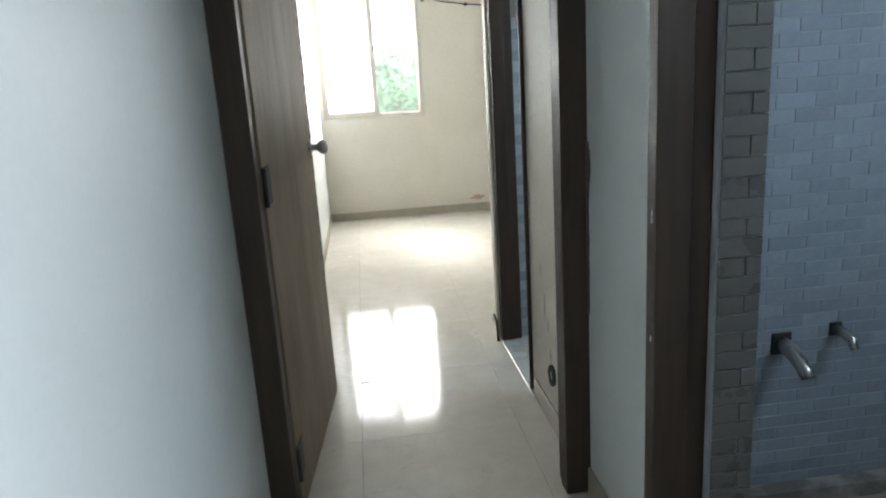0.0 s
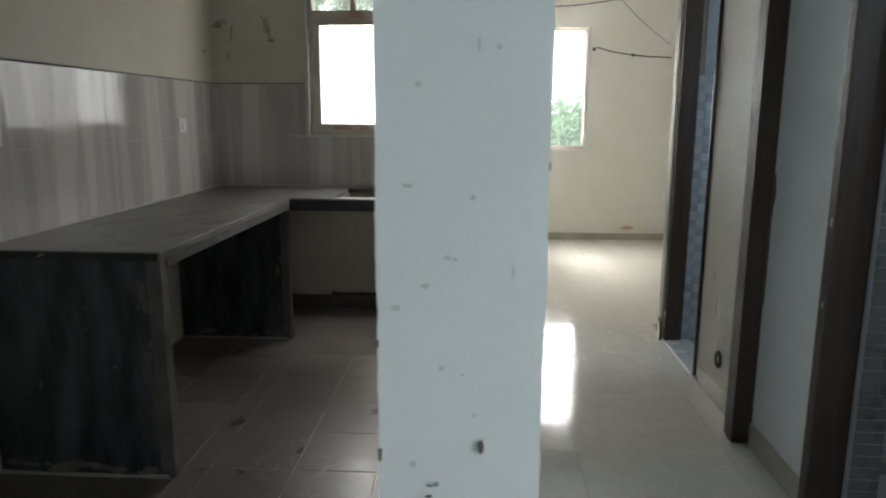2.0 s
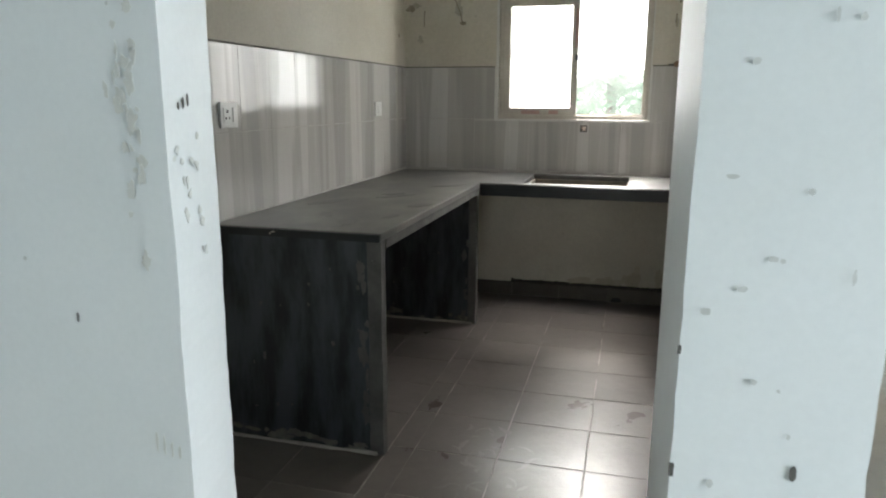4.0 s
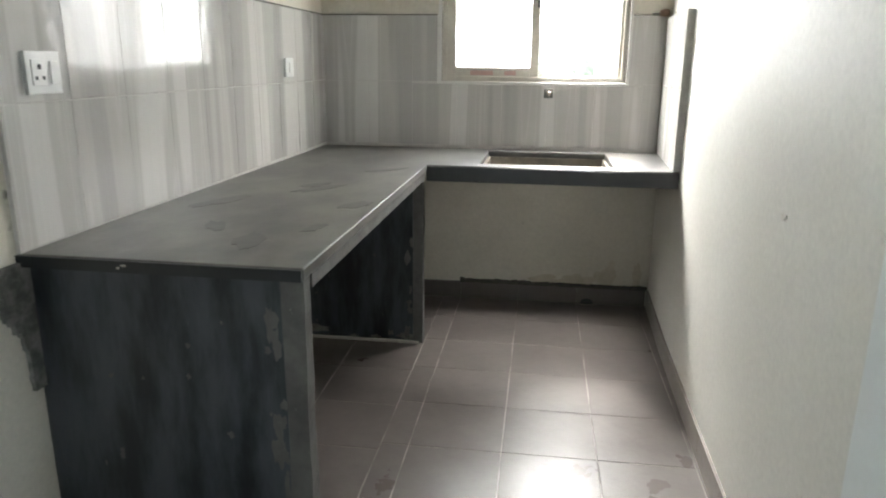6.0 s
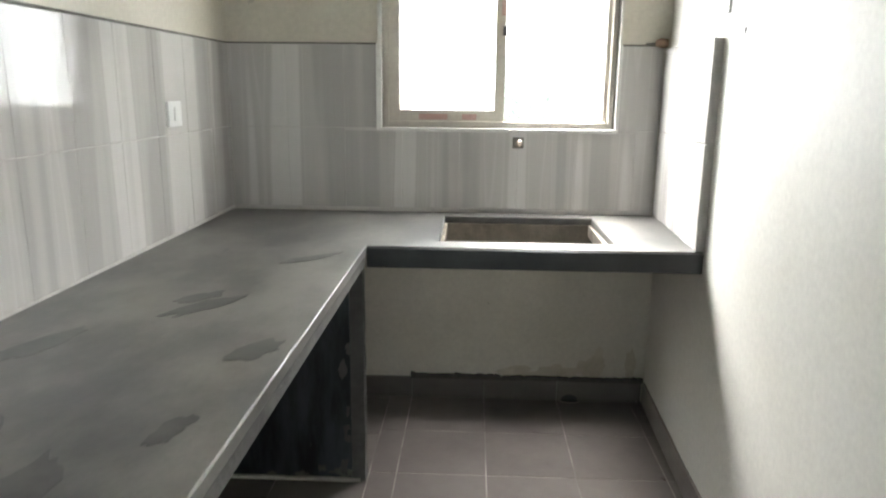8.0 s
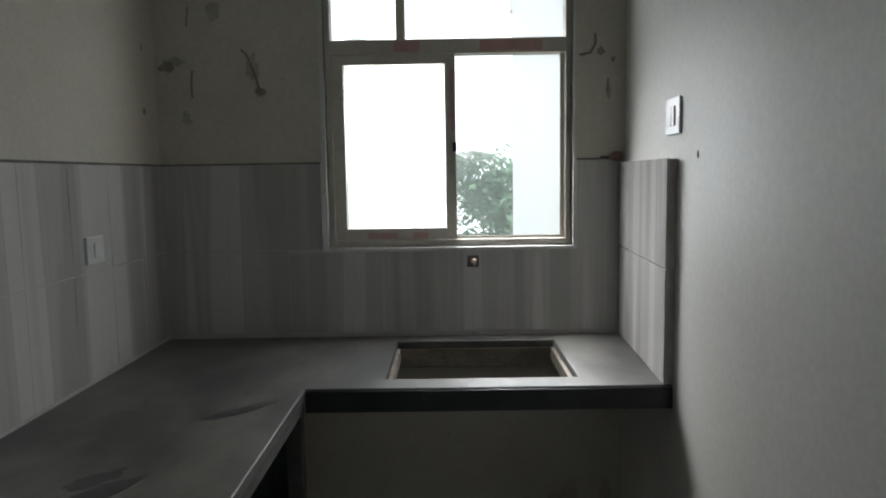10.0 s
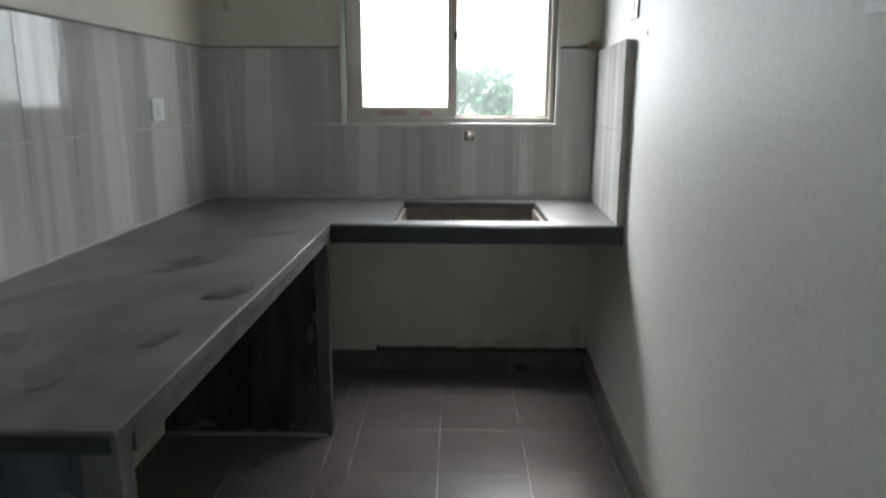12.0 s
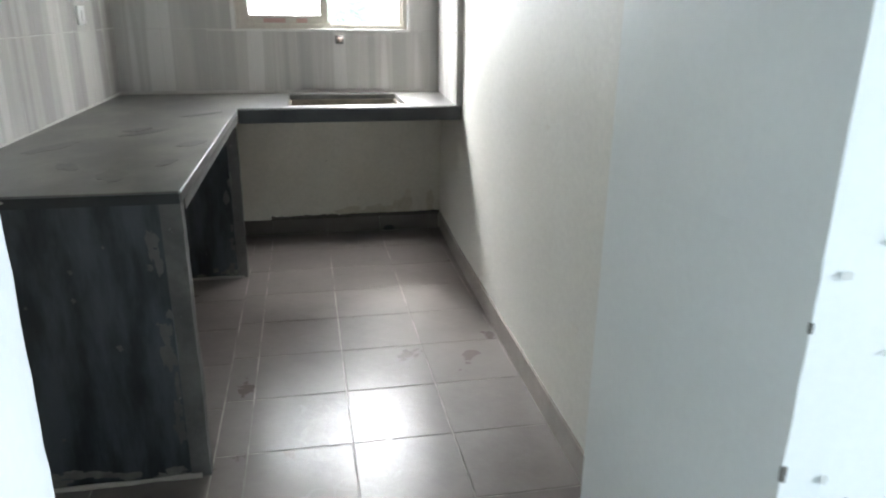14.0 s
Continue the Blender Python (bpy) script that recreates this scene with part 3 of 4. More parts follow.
# dusty top line of the tiles
solid("trim_tile_top", boxes((-2.0335, -2.02, YL, 3.972, 1.5215, 1.528), (-2.024, WX0 - 0.024, 3.960, 3.9745, 1.5215, 1.528), (WX1 + 0.014, -0.265, 3.960, 3.9745, 1.5215, 1.528)), M_CEMENT, "grey cement line along the top of the tiles", "trim")

# ---- kitchen floor tiles ----
def floor_run(xs, y_start, parent):
    for x0, x1 in xs:
        for y0, y1 in run(y_start, 3.972, 0.322):
            a, b = max(y0, 0.512), y1
            if b - a > 0.02:
                piece("floor_tile", tile_mesh("floor_tile", x1 - x0 - 0.004, b - a - 0.004, 0.012, M_TILE, 0.001), ((x0 + x1) / 2, (a + b) / 2, -0.006), parent)


floor_run([(-0.620, -0.2985), (-0.942, -0.620), (-1.264, -0.942), (-1.362, -1.264)], 2.028 - 5 * 0.322, floor_kitchen)
floor_run([(-0.2985, -0.13)], 2.028 - 5 * 0.322, floor_kitchen)
floor_run([(-1.684, -1.362), (-2.006, -1.684), (-2.036, -2.006)], 1.985 - 5 * 0.322, floor_kitchen)

# skirting along the partition
skirt = solid("skirting_kitchen", boxes((-0.2665, -0.2645, 3.950, 3.956, 0.0005, 0.01)), M_SKIRT, "brown tile skirting along the kitchen partition", "skirting")
for y0, y1 in run(1.125, 3.955, 0.322):
    bm = bmesh.new()
    prism(bm, [(wall_x(y0) - 0.010, y0 + 0.001), (wall_x(y0) + 0.002, y0 + 0.001), (wall_x(y1) + 0.002, y1 - 0.001), (wall_x(y1) - 0.010, y1 - 0.001)], 0.0005, 0.096)
    part("skirting_tile", bm, M_SKIRT, skirt)

# skirting along the window wall, with a notch cut out for the drain, and damp mortar on its top edge
skirt_back = solid("skirting_window_wall", boxes((-2.03, -0.27, 3.9665, 3.9745, 0.0005, 0.090)), M_CEMENT, "brown tile skirting along the foot of the kitchen window wall", "skirting")
DRX, DRW, DRH = -0.562, 0.036, 0.030


def skirting_piece(x0, x1, notch):
    """A skirting tile; a tile at the drain has a half-round notch in its foot."""
    outline = [(x0, 0.0005)]
    if notch:
        outline += [(DRX + DRW * math.cos(a), 0.0005 + DRH * math.sin(a)) for a in [math.pi * (1 - k / 12) for k in range(13)]]
    outline += [(x1, 0.0005), (x1, 0.092), (x0, 0.092)]
    bm = bmesh.new()
    rings = [[bm.verts.new((x, y, z)) for x, z in outline] for y in (3.956, 3.966)]
    bm.faces.new(rings[0])
    bm.faces.new(rings[1][::-1])
    for k in range(len(outline)):
        q = (k + 1) % len(outline)
        bm.faces.new((rings[0][k], rings[1][k], rings[1][q], rings[0][q]))
    return bm


for x0, x1 in ((-2.03, -1.586), (-1.584, -1.264), (-1.262, -0.943), (-0.941, -0.621), (-0.619, -0.250)):
    part("skirting_tile", skirting_piece(x0, x1, x0 < DRX < x1), M_TILE, skirt_back)
drain = thing("floor_drain", (DRX, 3.95, 0.0), "small dark open drain hole at the foot of the kitchen skirting", "drain")
bm = bmesh.new()
bmesh.ops.create_cone(bm, cap_ends=True, segments=24, radius1=0.040, radius2=0.038, depth=0.002, matrix=Matrix.Translation((DRX, 3.953, 0.0014)) @ Matrix.Diagonal((1, 0.45, 1, 1)))
part("hole", bm, M_BLACK, drain, "black opening")
part("channel", boxes((DRX - DRW + 0.001, DRX + DRW - 0.001, 3.9632, 3.9662, 0.002, DRH)), M_BLACK, drain, "black pipe mouth behind the skirting")
bm = bmesh.new()
tube(bm, [(DRX + 0.044 * math.cos(a), 3.952 - 0.021 * math.sin(a), 0.0015) for a in [math.pi * k / 14 for k in range(15)]], 0.0025, 6)
part("rim", bm, M_MORTAR, drain, "rough cement rim")
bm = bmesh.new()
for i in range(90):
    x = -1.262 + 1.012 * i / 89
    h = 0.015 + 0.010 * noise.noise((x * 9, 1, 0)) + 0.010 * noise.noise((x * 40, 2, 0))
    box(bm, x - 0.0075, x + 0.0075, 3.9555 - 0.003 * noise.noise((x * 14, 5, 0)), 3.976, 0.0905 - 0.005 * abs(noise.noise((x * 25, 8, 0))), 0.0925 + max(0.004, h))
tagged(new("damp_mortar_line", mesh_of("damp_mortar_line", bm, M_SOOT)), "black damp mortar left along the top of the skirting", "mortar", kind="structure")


# ---- windows ----
def sliding_window(name, x0, x1, z0, z1, y, mid, transom, label, bar):
    """Aluminium window in a wall facing south: frame, one frosted sash to the left, a clear one to the right."""
    w = thing(name, ((x0 + x1) / 2, y, z0), label, "window", kind="structure")
    f = 0.022
    part("frame_side", boxes((x0, x0 + f, y + 0.02, y + 0.09, z0, z1), bevel=0.002), M_FRAME, w)
    part("frame_side", boxes((x1 - f, x1, y + 0.02, y + 0.09, z0, z1), bevel=0.002), M_FRAME, w)
    part("frame_bottom", boxes((x0 + f, x1 - f, y + 0.02, y + 0.09, z0, z0 + 0.026), bevel=0.002), M_FRAME, w)
    part("frame_top", boxes((x0 + f, x1 - f, y + 0.02, y + 0.09, z1 - f, z1), bevel=0.002), M_FRAME, w)
    top = z1 - f
    if transom:
        part("transom", boxes((x0 + f, x1 - f, y + 0.018, y + 0.09, transom[0], transom[1]), bevel=0.002), M_FRAME, w)
        part("mullion", boxes((transom[2], transom[3], y + 0.022, y + 0.085, transom[1], z1 - f), bevel=0.002), M_FRAME, w)
        for a, b in ((x0 + f, transom[2]), (transom[3], x1 - f)):
            g = part("fixed_pane", boxes((a, b, y + 0.060, y + 0.064, transom[1], z1 - f)), M_GLASS, w, "clear glass")
            g.visible_shadow = False
        top = transom[0]
    s0, s1 = x0 + f, mid + 0.022
    sash = part("sash", boxes((s0, s0 + bar, y + 0.028, y + 0.050, z0 + 0.026, top), (s1 - 0.042, s1, y + 0.028, y + 0.050, z0 + 0.026, top),
                              (s0 + bar, s1 - 0.042, y + 0.028, y + 0.050, z0 + 0.026, z0 + 0.026 + bar), (s0 + bar, s1 - 0.042, y + 0.028, y + 0.050, top - bar * 0.8, top), bevel=0.0015), M_FRAME, w, "dusty aluminium sash")
    part("pane", boxes((s0 + bar, s1 - 0.042, y + 0.066, y + 0.069, z0 + 0.05, top)), M_FROST, sash, "frosted glass pane")
    part("latch", boxes((s1 - 0.014, s1 + 0.002, y + 0.014, y + 0.029, (z0 + top) / 2 - 0.002, (z0 + top) / 2 + 0.034), bevel=0.002), M_BLACK, sash, "small black latch")
    sash2 = part("sash", boxes((s1 - 0.030, s1 - 0.004, y + 0.054, y + 0.064, z0 + 0.026, top), (x1 - f - 0.016, x1 - f, y + 0.054, y + 0.064, z0 + 0.026, top), (s1 - 0.004, x1 - f - 0.016, y + 0.054, y + 0.064, z0 + 0.026, z0 + 0.036)), M_FRAME, w)
    g = part("pane", boxes((s1 - 0.004, x1 - f - 0.016, y + 0.057, y + 0.060, z0 + 0.036, top)), M_GLASS, sash2, "clear glass pane")
    g.visible_shadow = False
    return w


win_k = sliding_window("window_1", WX0, WX1, WZ0, WZ1, 3.985, -0.907, (1.936, 1.992, -1.111, -1.077), "dusty aluminium sliding window above the sink counter", 0.046)
for x0, x1 in ((-1.24, -1.12), (-1.06, -1.00)):
    part("masking_film", boxes((x0, x1, 4.009, 4.0125, 1.224, 1.248)), M_TAPE, win_k, "torn pink masking film")
for x0, x1 in ((-1.12, -1.02), (-0.79, -0.55)):
    part("masking_film", boxes((x0, x1, 3.999, 4.0025, 1.944, 1.984)), M_TAPE, win_k, "torn pink masking film")
part("masking_film", boxes((-0.905, -0.890, 4.007, 4.0125, 1.64, 1.88)), M_TAPE, win_k, "torn pink masking film")
part("sill", boxes((WX0 - 0.023, WX1 + 0.014, 3.957, 4.004, WZ0 - 0.013, WZ0), bevel=0.002), M_SILL, win_k, "white stone sill")
for a, b in ((WX0 - 0.023, WX0), (WX1, WX1 + 0.014)):
    part("reveal_trim", boxes((a, b, 3.957, 4.004, WZ0, 1.525)), M_SILL, win_k, "white edge trim of the tiled reveal")
    part("reveal_trim", boxes((a + 0.005 if a < -1 else a, b if a < -1 else b - 0.005, 3.968, 4.004, 1.525, WZ1)), M_SILL, win_k, "white plastered edge of the reveal")
win_b = sliding_window("window_2", BX0, BX1, BZ0, BZ1, YB + 0.01, 0.410, None, "dusty aluminium sliding window of the bedroom", 0.028)
part("sill", boxes((BX0, BX1 + 0.02, YB - 0.012, YB + 0.03, BZ0 - 0.014, BZ0), bevel=0.002), M_SILL, win_b, "white stone sill")
part("reveal_trim", boxes((BX1, BX1 + 0.016, YB - 0.006, YB + 0.03, BZ0, BZ1)), M_SILL, win_b, "white plastered edge of the reveal")


# ---- doors ----
def door_frame(name, axis, plane0, plane1, a0, a1, jambs, height, material, label, far_material=None):
    """A wooden frame through a wall. axis x: the opening runs along x, the frame's depth along y."""
    fr = thing(name, ((a0 + a1) / 2, (plane0 + plane1) / 2, 0) if axis == "x" else ((plane0 + plane1) / 2, (a0 + a1) / 2, 0), label, "door", kind="structure")
    def put(nm, u0, u1, v0, v1, z0, z1, mat, label=""):
        bm = boxes((u0, u1, v0, v1, z0, z1), bevel=0.003) if axis == "x" else boxes((v0, v1, u0, u1, z0, z1), bevel=0.003)
        return part(nm, bm, mat, fr, label)
    d = (plane1 - plane0)
    for u0, u1, s in ((a0 - jambs[0], a0, 1), (a1, a1 + jambs[1], -1)):
        wood = far_material if far_material and s < 0 else material
        put("jamb", u0, u1, plane0, plane0 + d * 0.62, 0.012, height, wood)
        put("rebate", (u0 if s > 0 else u0 + 0.006), (u1 - 0.006 if s > 0 else u1), plane0 + d * 0.625, plane1, 0.012, height, wood)
    put("head", a0 - jambs[0], a1 + jambs[1], plane0, plane1, height + 0.001, height + 0.06, material)
    return fr


bed_frame = door_frame("door_1", "x", 2.012, 2.117, -0.040, 0.789, (0.078, 0.083), 2.04, M_WOOD, "open raw plywood bedroom door in a dark wooden frame")
# leaf, open along the bedroom's side wall
HX, HY = -0.035, 2.095
ang = math.degrees(math.atan2(0.081, 0.873))
turn = Matrix.Translation((HX, HY, 0)) @ Matrix.Rotation(radians(90 - ang), 4, "Z")
bm = boxes((0.0, 0.877, 0.0, 0.032, 0.012, 2.03), bevel=0.002)
bmesh.ops.transform(bm, matrix=turn, verts=bm.verts)
leaf = part("leaf", bm, M_LEAF_DOOR, bed_frame, "raw unpainted plywood leaf with dark stains")
for z in (0.18, 1.04, 1.82):
    bm = boxes((-0.006, 0.075, -0.004, -0.0005, z - 0.055, z + 0.055))
    tube(bm, [(-0.006, -0.006, z - 0.055), (-0.006, -0.006, z + 0.055)], 0.007, 8)
    bmesh.ops.transform(bm, matrix=turn, verts=bm.verts)
    part("hinge", bm, M_BLACK, leaf, "dark metal hinge")
bm = bmesh.new()
tube(bm, [(0.820, -0.001, 1.070), (0.820, -0.007, 1.070), (0.820, -0.009, 1.070), (0.820, -0.030, 1.070), (0.820, -0.036, 1.070), (0.820, -0.048, 1.070), (0.820, -0.062, 1.070), (0.820, -0.070, 1.070), (0.820, -0.072, 1.070)],
     [0.030, 0.029, 0.014, 0.012, 0.020, 0.028, 0.027, 0.018, 0.006], 18)
bmesh.ops.transform(bm, matrix=turn, verts=bm.verts)
part("knob", bm, M_METAL, leaf, "round dark steel knob")
for i in range(22):
    z = 0.55 + 0.062 * i + 0.02 * noise.noise((i * 3.3, 0, 0))
    h = 0.010 + 0.014 * abs(noise.noise((i * 1.9, 2, 0)))
    bm = boxes((0.842 + 0.006 * noise.noise((i, 8, 0)), 0.862 + 0.01 * noise.noise((i, 9, 0)), -0.0022, -0.0004, z - h, z + h))
    bmesh.ops.transform(bm, matrix=turn, verts=bm.verts)
    part("mark", bm, M_DARKMARK, leaf, "dark handling mark")
bath_frame = door_frame("door_2", "y", 0.81, 0.930, 0.690, 1.42, (0.054, 0.045), 2.04, M_WOOD_RED, "reddish brown wooden bathroom door frame without a leaf", M_WOOD)
part("paper_scrap", rough_block(0.8085, 0.8095, 0.674, 0.696, 1.435, 1.495, 0.002, seed=3.0, step=0.006), M_WHITE, bath_frame, "torn white paper scrap")
for z in (0.752, 1.005, 1.02):
    part("paint_chip", boxes((0.8085, 0.8098, 1.435, 1.439, z - 0.006, z + 0.006)), M_WHITE, bath_frame, "pale paint chip")
door_frame("door_3", "y", 0.857, 0.957, 2.780, 3.338, (0.014, 0.065), 2.04, M_WOOD, "dark wooden frame of the second bathroom doorway")
solid("threshold", boxes((0.857, 1.012, 2.71, 3.388, -0.006, 0.010), bevel=0.003), M_SILL, "pale stone threshold of the second bathroom", "threshold")
bm = bmesh.new()
tube(bm, [(0.840, 3.368, 0.0), (0.838, 3.363, 0.06), (0.834, 3.358, 0.11), (0.820, 3.353, 0.15)], 0.006, 8)
tagged(new("loose_cable", mesh_of("loose_cable", bm, M_BLACK)), "short loose black cable at the foot of the door frame", "cable")

# ---- bathroom tiles ----
def brick_wall(parent, mat, x0, x1, y, z0, z1, w, h, thick=0.008):
    rows = int((z1 - z0) / h)
    for r in range(rows):
        off = (r % 2) * w / 2
        a = x0 - off
        while a < x1 - 0.004:
            u0, u1 = max(a, x0), min(a + w, x1)
            if u1 - u0 > 0.012:
                piece("brick", tile_mesh("brick", round(u1 - u0 - 0.003, 3), thick, h - 0.003, mat, 0.001), ((u0 + u1) / 2, y, z0 + (r + 0.5) * h), parent)
            a += w


brick_wall(wall_bath_north, M_BRICK, 1.029, 1.88, 1.9615, -0.05, 1.59, 0.118, 0.0405)
reveal_tiles = solid("wall_tiles_reveal", boxes((0.933, 1.0275, 1.4065, 1.4095, -0.05, 2.09)), M_BGROUT, "grout bed of the tiled door reveal", "tiles")
brick_wall(reveal_tiles, M_BRICK_SHADED, 0.933, 1.028, 1.4035, -0.05, 1.70, 0.118, 0.0405, 0.005)
for ix in range(7):
    for iz in range(32):
        m = M_MOSAIC_A if (ix + iz) % 2 else M_MOSAIC_B
        piece("mosaic_tile", tile_mesh("mosaic_tile", 0.046, 0.006, 0.046, m, 0.001), (0.984 + 0.048 * ix, 3.386, 0.035 + 0.048 * iz), wall_bath_far)
for x, z, size in ((1.440, 0.473, 1.0), (1.612, 0.502, 0.62)):
    tap = thing("bath_spout" if size > 0.9 else "bath_valve", (x, 1.957, z), "tarnished steel bath spout on the tiled wall" if size > 0.9 else "small tarnished steel valve stub on the tiled wall", "tap")
    bm = boxes((x - 0.030 * size, x + 0.030 * size, 1.949, 1.9565, z - 0.034 * size, z + 0.034 * size), bevel=0.003)
    part("flange", bm, M_BLACK, tap, "dark square flange")
    bm = bmesh.new()
    tube(bm, [(x, 1.949, z), (x, 1.913, z - 0.004), (x + 0.004, 1.883, z - 0.018 * size), (x + 0.006, 1.949 - 0.11 * size, z - 0.045 * size), (x + 0.006, 1.949 - 0.125 * size, z - 0.062 * size)],
         [0.022 * size, 0.023 * size, 0.022 * size, 0.021 * size, 0.019 * size], 14)
    part("body", bm, M_METAL, tap)

# ---- bedroom and corridor trim ----
def strip(name, rows, mat, label):
    return solid(name, boxes(*rows, bevel=0.002), mat, label, "skirting")


strip("skirting_bedroom", [(XB0 + 0.001, 2.899, YB - 0.011, YB - 0.0005, 0.0005, 0.075)], M_SKIRT_BED, "beige tile skirting of the bedroom")
strip("skirting_bedroom_left", [(XB0 + 0.0005, XB0 + 0.010, 2.13, YB - 0.012, 0.0005, 0.075)], M_SKIRT_BED, "beige tile skirting of the bedroom")
strip("skirting_bedroom_right", [(0.861, 0.8715, 2.12, 2.705, 0.0005, 0.09)], M_SKIRT_BED, "beige tile skirting beside the bathroom door")
strip("skirting_corridor", [(0.856, 0.8655, 1.468, 2.010, 0.0005, 0.10)], M_SKIRT_BED, "beige tile skirting in the corridor")
strip("skirting_corridor_left", [(-0.1145, -0.105, 1.13, 2.010, 0.0005, 0.10)], M_SKIRT_BED, "beige tile skirting in the corridor")

# glossy floor tiles
TS = 0.60
for ix in range(-5, 6):
    for iy in range(-7, 12):
        x0, x1, y0, y1 = 0.15 + TS * (ix - 1), 0.15 + TS * ix, 0.12 + TS * iy, 0.12 + TS * (iy + 1)
        if y1 <= 0.5:
            lim = (-3.2, 3.05, -3.65, 0.5)
        elif y0 < 0.5:
            lim = (-0.115, 0.81, -3.65, 1.9) if x0 > -0.5 and x1 < 0.9 else (-3.2, 3.05, -3.65, 0.5)
        elif y0 < 1.9:
            lim = (-0.115, 0.81, 0.5, 1.9) if y1 < 1.9 else (-0.112, 0.87, 0.5, YB)
        else:
            lim = (-0.115, 0.87, 1.9, YB) if y0 < 3.3 else (-0.115, 2.9, 1.9, YB)
        x0, x1, y0, y1 = max(x0, lim[0]), min(x1, lim[1]), max(y0, lim[2]), min(y1, lim[3])
        if x1 - x0 > 0.02 and y1 - y0 > 0.02:
            piece("floor_tile", tile_mesh("floor_tile", x1 - x0 - 0.0015, y1 - y0 - 0.0015, 0.010, M_VITRIFIED, 0.0006), ((x0 + x1) / 2, (y0 + y1) / 2, -0.005), floor_hall)

# ---- switches, sockets and pipe ends ----
def plate_on_x(name, x, y, z, w, h, side, label, modules, group=""):
    """A switch plate on a wall that faces +x (side 1) or -x (side -1)."""
    p = thing(name, (x, y, z), label, "switch", group)
    def b(y0, y1, z0, z1, d0, d1, bev=0.0015):
        xs = sorted((x + side * d0, x + side * d1))
        return boxes((xs[0], xs[1], y0, y1, z0, z1), bevel=bev)
    part("plate", b(y - w / 2, y + w / 2, z - h / 2, z + h / 2, 0.0003, 0.010, 0.003), M_WHITE, p)
    for kind, dy, mw in modules:
        if kind == "switch":
            part("rocker", b(y + dy - mw / 2, y + dy + mw / 2, z - h * 0.27, z + h * 0.27, 0.0102, 0.0145), M_WHITE, p, "white rocker")
        else:
            s = part("socket_face", b(y + dy - mw / 2, y + dy + mw / 2, z - h * 0.30, z + h * 0.30, 0.0102, 0.0125, 0.001), M_WHITE, p, "round-cornered socket face")
            for oy, oz, r in ((0, h * 0.14, 0.006), (-mw * 0.24, -h * 0.12, 0.0045), (mw * 0.24, -h * 0.12, 0.0045)):
                part("socket_hole", b(y + dy + oy - r, y + dy + oy + r, z + oz - r, z + oz + r, 0.0126, 0.0132, 0.0004), M_GREY, s, "dark hole")
    return p


plate_on_x("socket_plate", -2.0203, 1.748, 1.256, 0.118, 0.098, 1, "white socket and switch plate on striped wall tiles", [("socket", -0.018, 0.050), ("switch", 0.032, 0.026)])
plate_on_x("socket_plate", -2.0203, 3.396, 1.258, 0.104, 0.084, 1, "small white switch plate on striped wall tiles", [("switch", 0.0, 0.026)])
plate_on_x("switch_plate", -0.2612, 3.300, 1.630, 0.118, 0.105, -1, "white switch plate on the wall above tiles", [("switch", -0.014, 0.022), ("switch", 0.014, 0.022)])
plate_on_x("switch_plate", -0.2928, 1.670, 1.472, 0.235, 0.098, -1, "wide white switch plate on the plaster partition", [("switch", -0.078, 0.024), ("switch", -0.046, 0.024), ("switch", -0.014, 0.024), ("socket", 0.050, 0.046)])

tap = thing("tap_stub", (-0.828, 3.9612, 1.136), "brass water pipe stub below the window", "pipe")
part("flange", boxes((-0.849, -0.803, 3.955, 3.961, 1.113, 1.159), bevel=0.003), M_CEMENT, tap, "square dark cut-out patch")
bm = bmesh.new()
tube(bm, [(-0.824, 3.955, 1.136), (-0.824, 3.938, 1.136), (-0.824, 3.932, 1.136), (-0.824, 3.930, 1.136)], [0.014, 0.014, 0.012, 0.006], 14)
part("cap", bm, M_COPPER, tap, "shiny cap")
stub = thing("pipe_stub", (-0.282, 3.935, 1.527), "corroded brown pipe end above the tiles", "pipe")
bm = bmesh.new()
tube(bm, [(-0.258, 3.935, 1.533), (-0.278, 3.933, 1.533), (-0.300, 3.930, 1.531)], [0.016, 0.020, 0.014], 10)
part("pipe", bm, M_RUST, stub)
bm = bmesh.new()
tube(bm, [(-0.298, 3.945, 1.5315), (-0.315, 3.956, 1.5315), (-0.335, 3.962, 1.531)], 0.0035, 8)
part("thin_pipe", bm, M_CEMENT, stub)

# ---- wires on the walls ----
def wire(points, r, label, mat):
    bm = bmesh.new()
    tube(bm, points, r, 7)
    return tagged(new("cable", mesh_of("cable", bm, mat)), label, "cable", group="loose wall cables")


WALLY = 3.973
wire([(-1.700, WALLY, 1.957), (-1.680, WALLY - 0.006, 1.942), (-1.650, WALLY - 0.004, 1.87), (-1.634, WALLY - 0.010, 1.81)], 0.0035, "thin dark cable end hanging on the wall", M_BROWNMARK)
bm = bmesh.new()
bmesh.ops.create_icosphere(bm, subdivisions=2, radius=0.018, matrix=Matrix.Translation((-1.630, WALLY - 0.008, 1.799)) @ Matrix.Diagonal((1.2, 0.6, 0.8, 1)))
for v in bm.verts:
    v.co += Vector((1, 0.3, 1)) * 0.006 * noise.noise(v.co * 60)
tagged(new("cable_knot", mesh_of("cable_knot", bm, M_BROWNMARK)), "dark taped cable end on the cream wall", "cable", group="loose wall cables")
wire([(-1.890, WALLY, 1.885), (-1.894, WALLY - 0.005, 1.83), (-1.894, WALLY - 0.002, 1.782)], 0.003, "thin dark cable on the cream wall", M_BROWNMARK)
wire([(-1.896, WALLY, 2.12), (-1.903, WALLY - 0.004, 2.046)], 0.003, "thin dark cable on the cream wall", M_BROWNMARK)
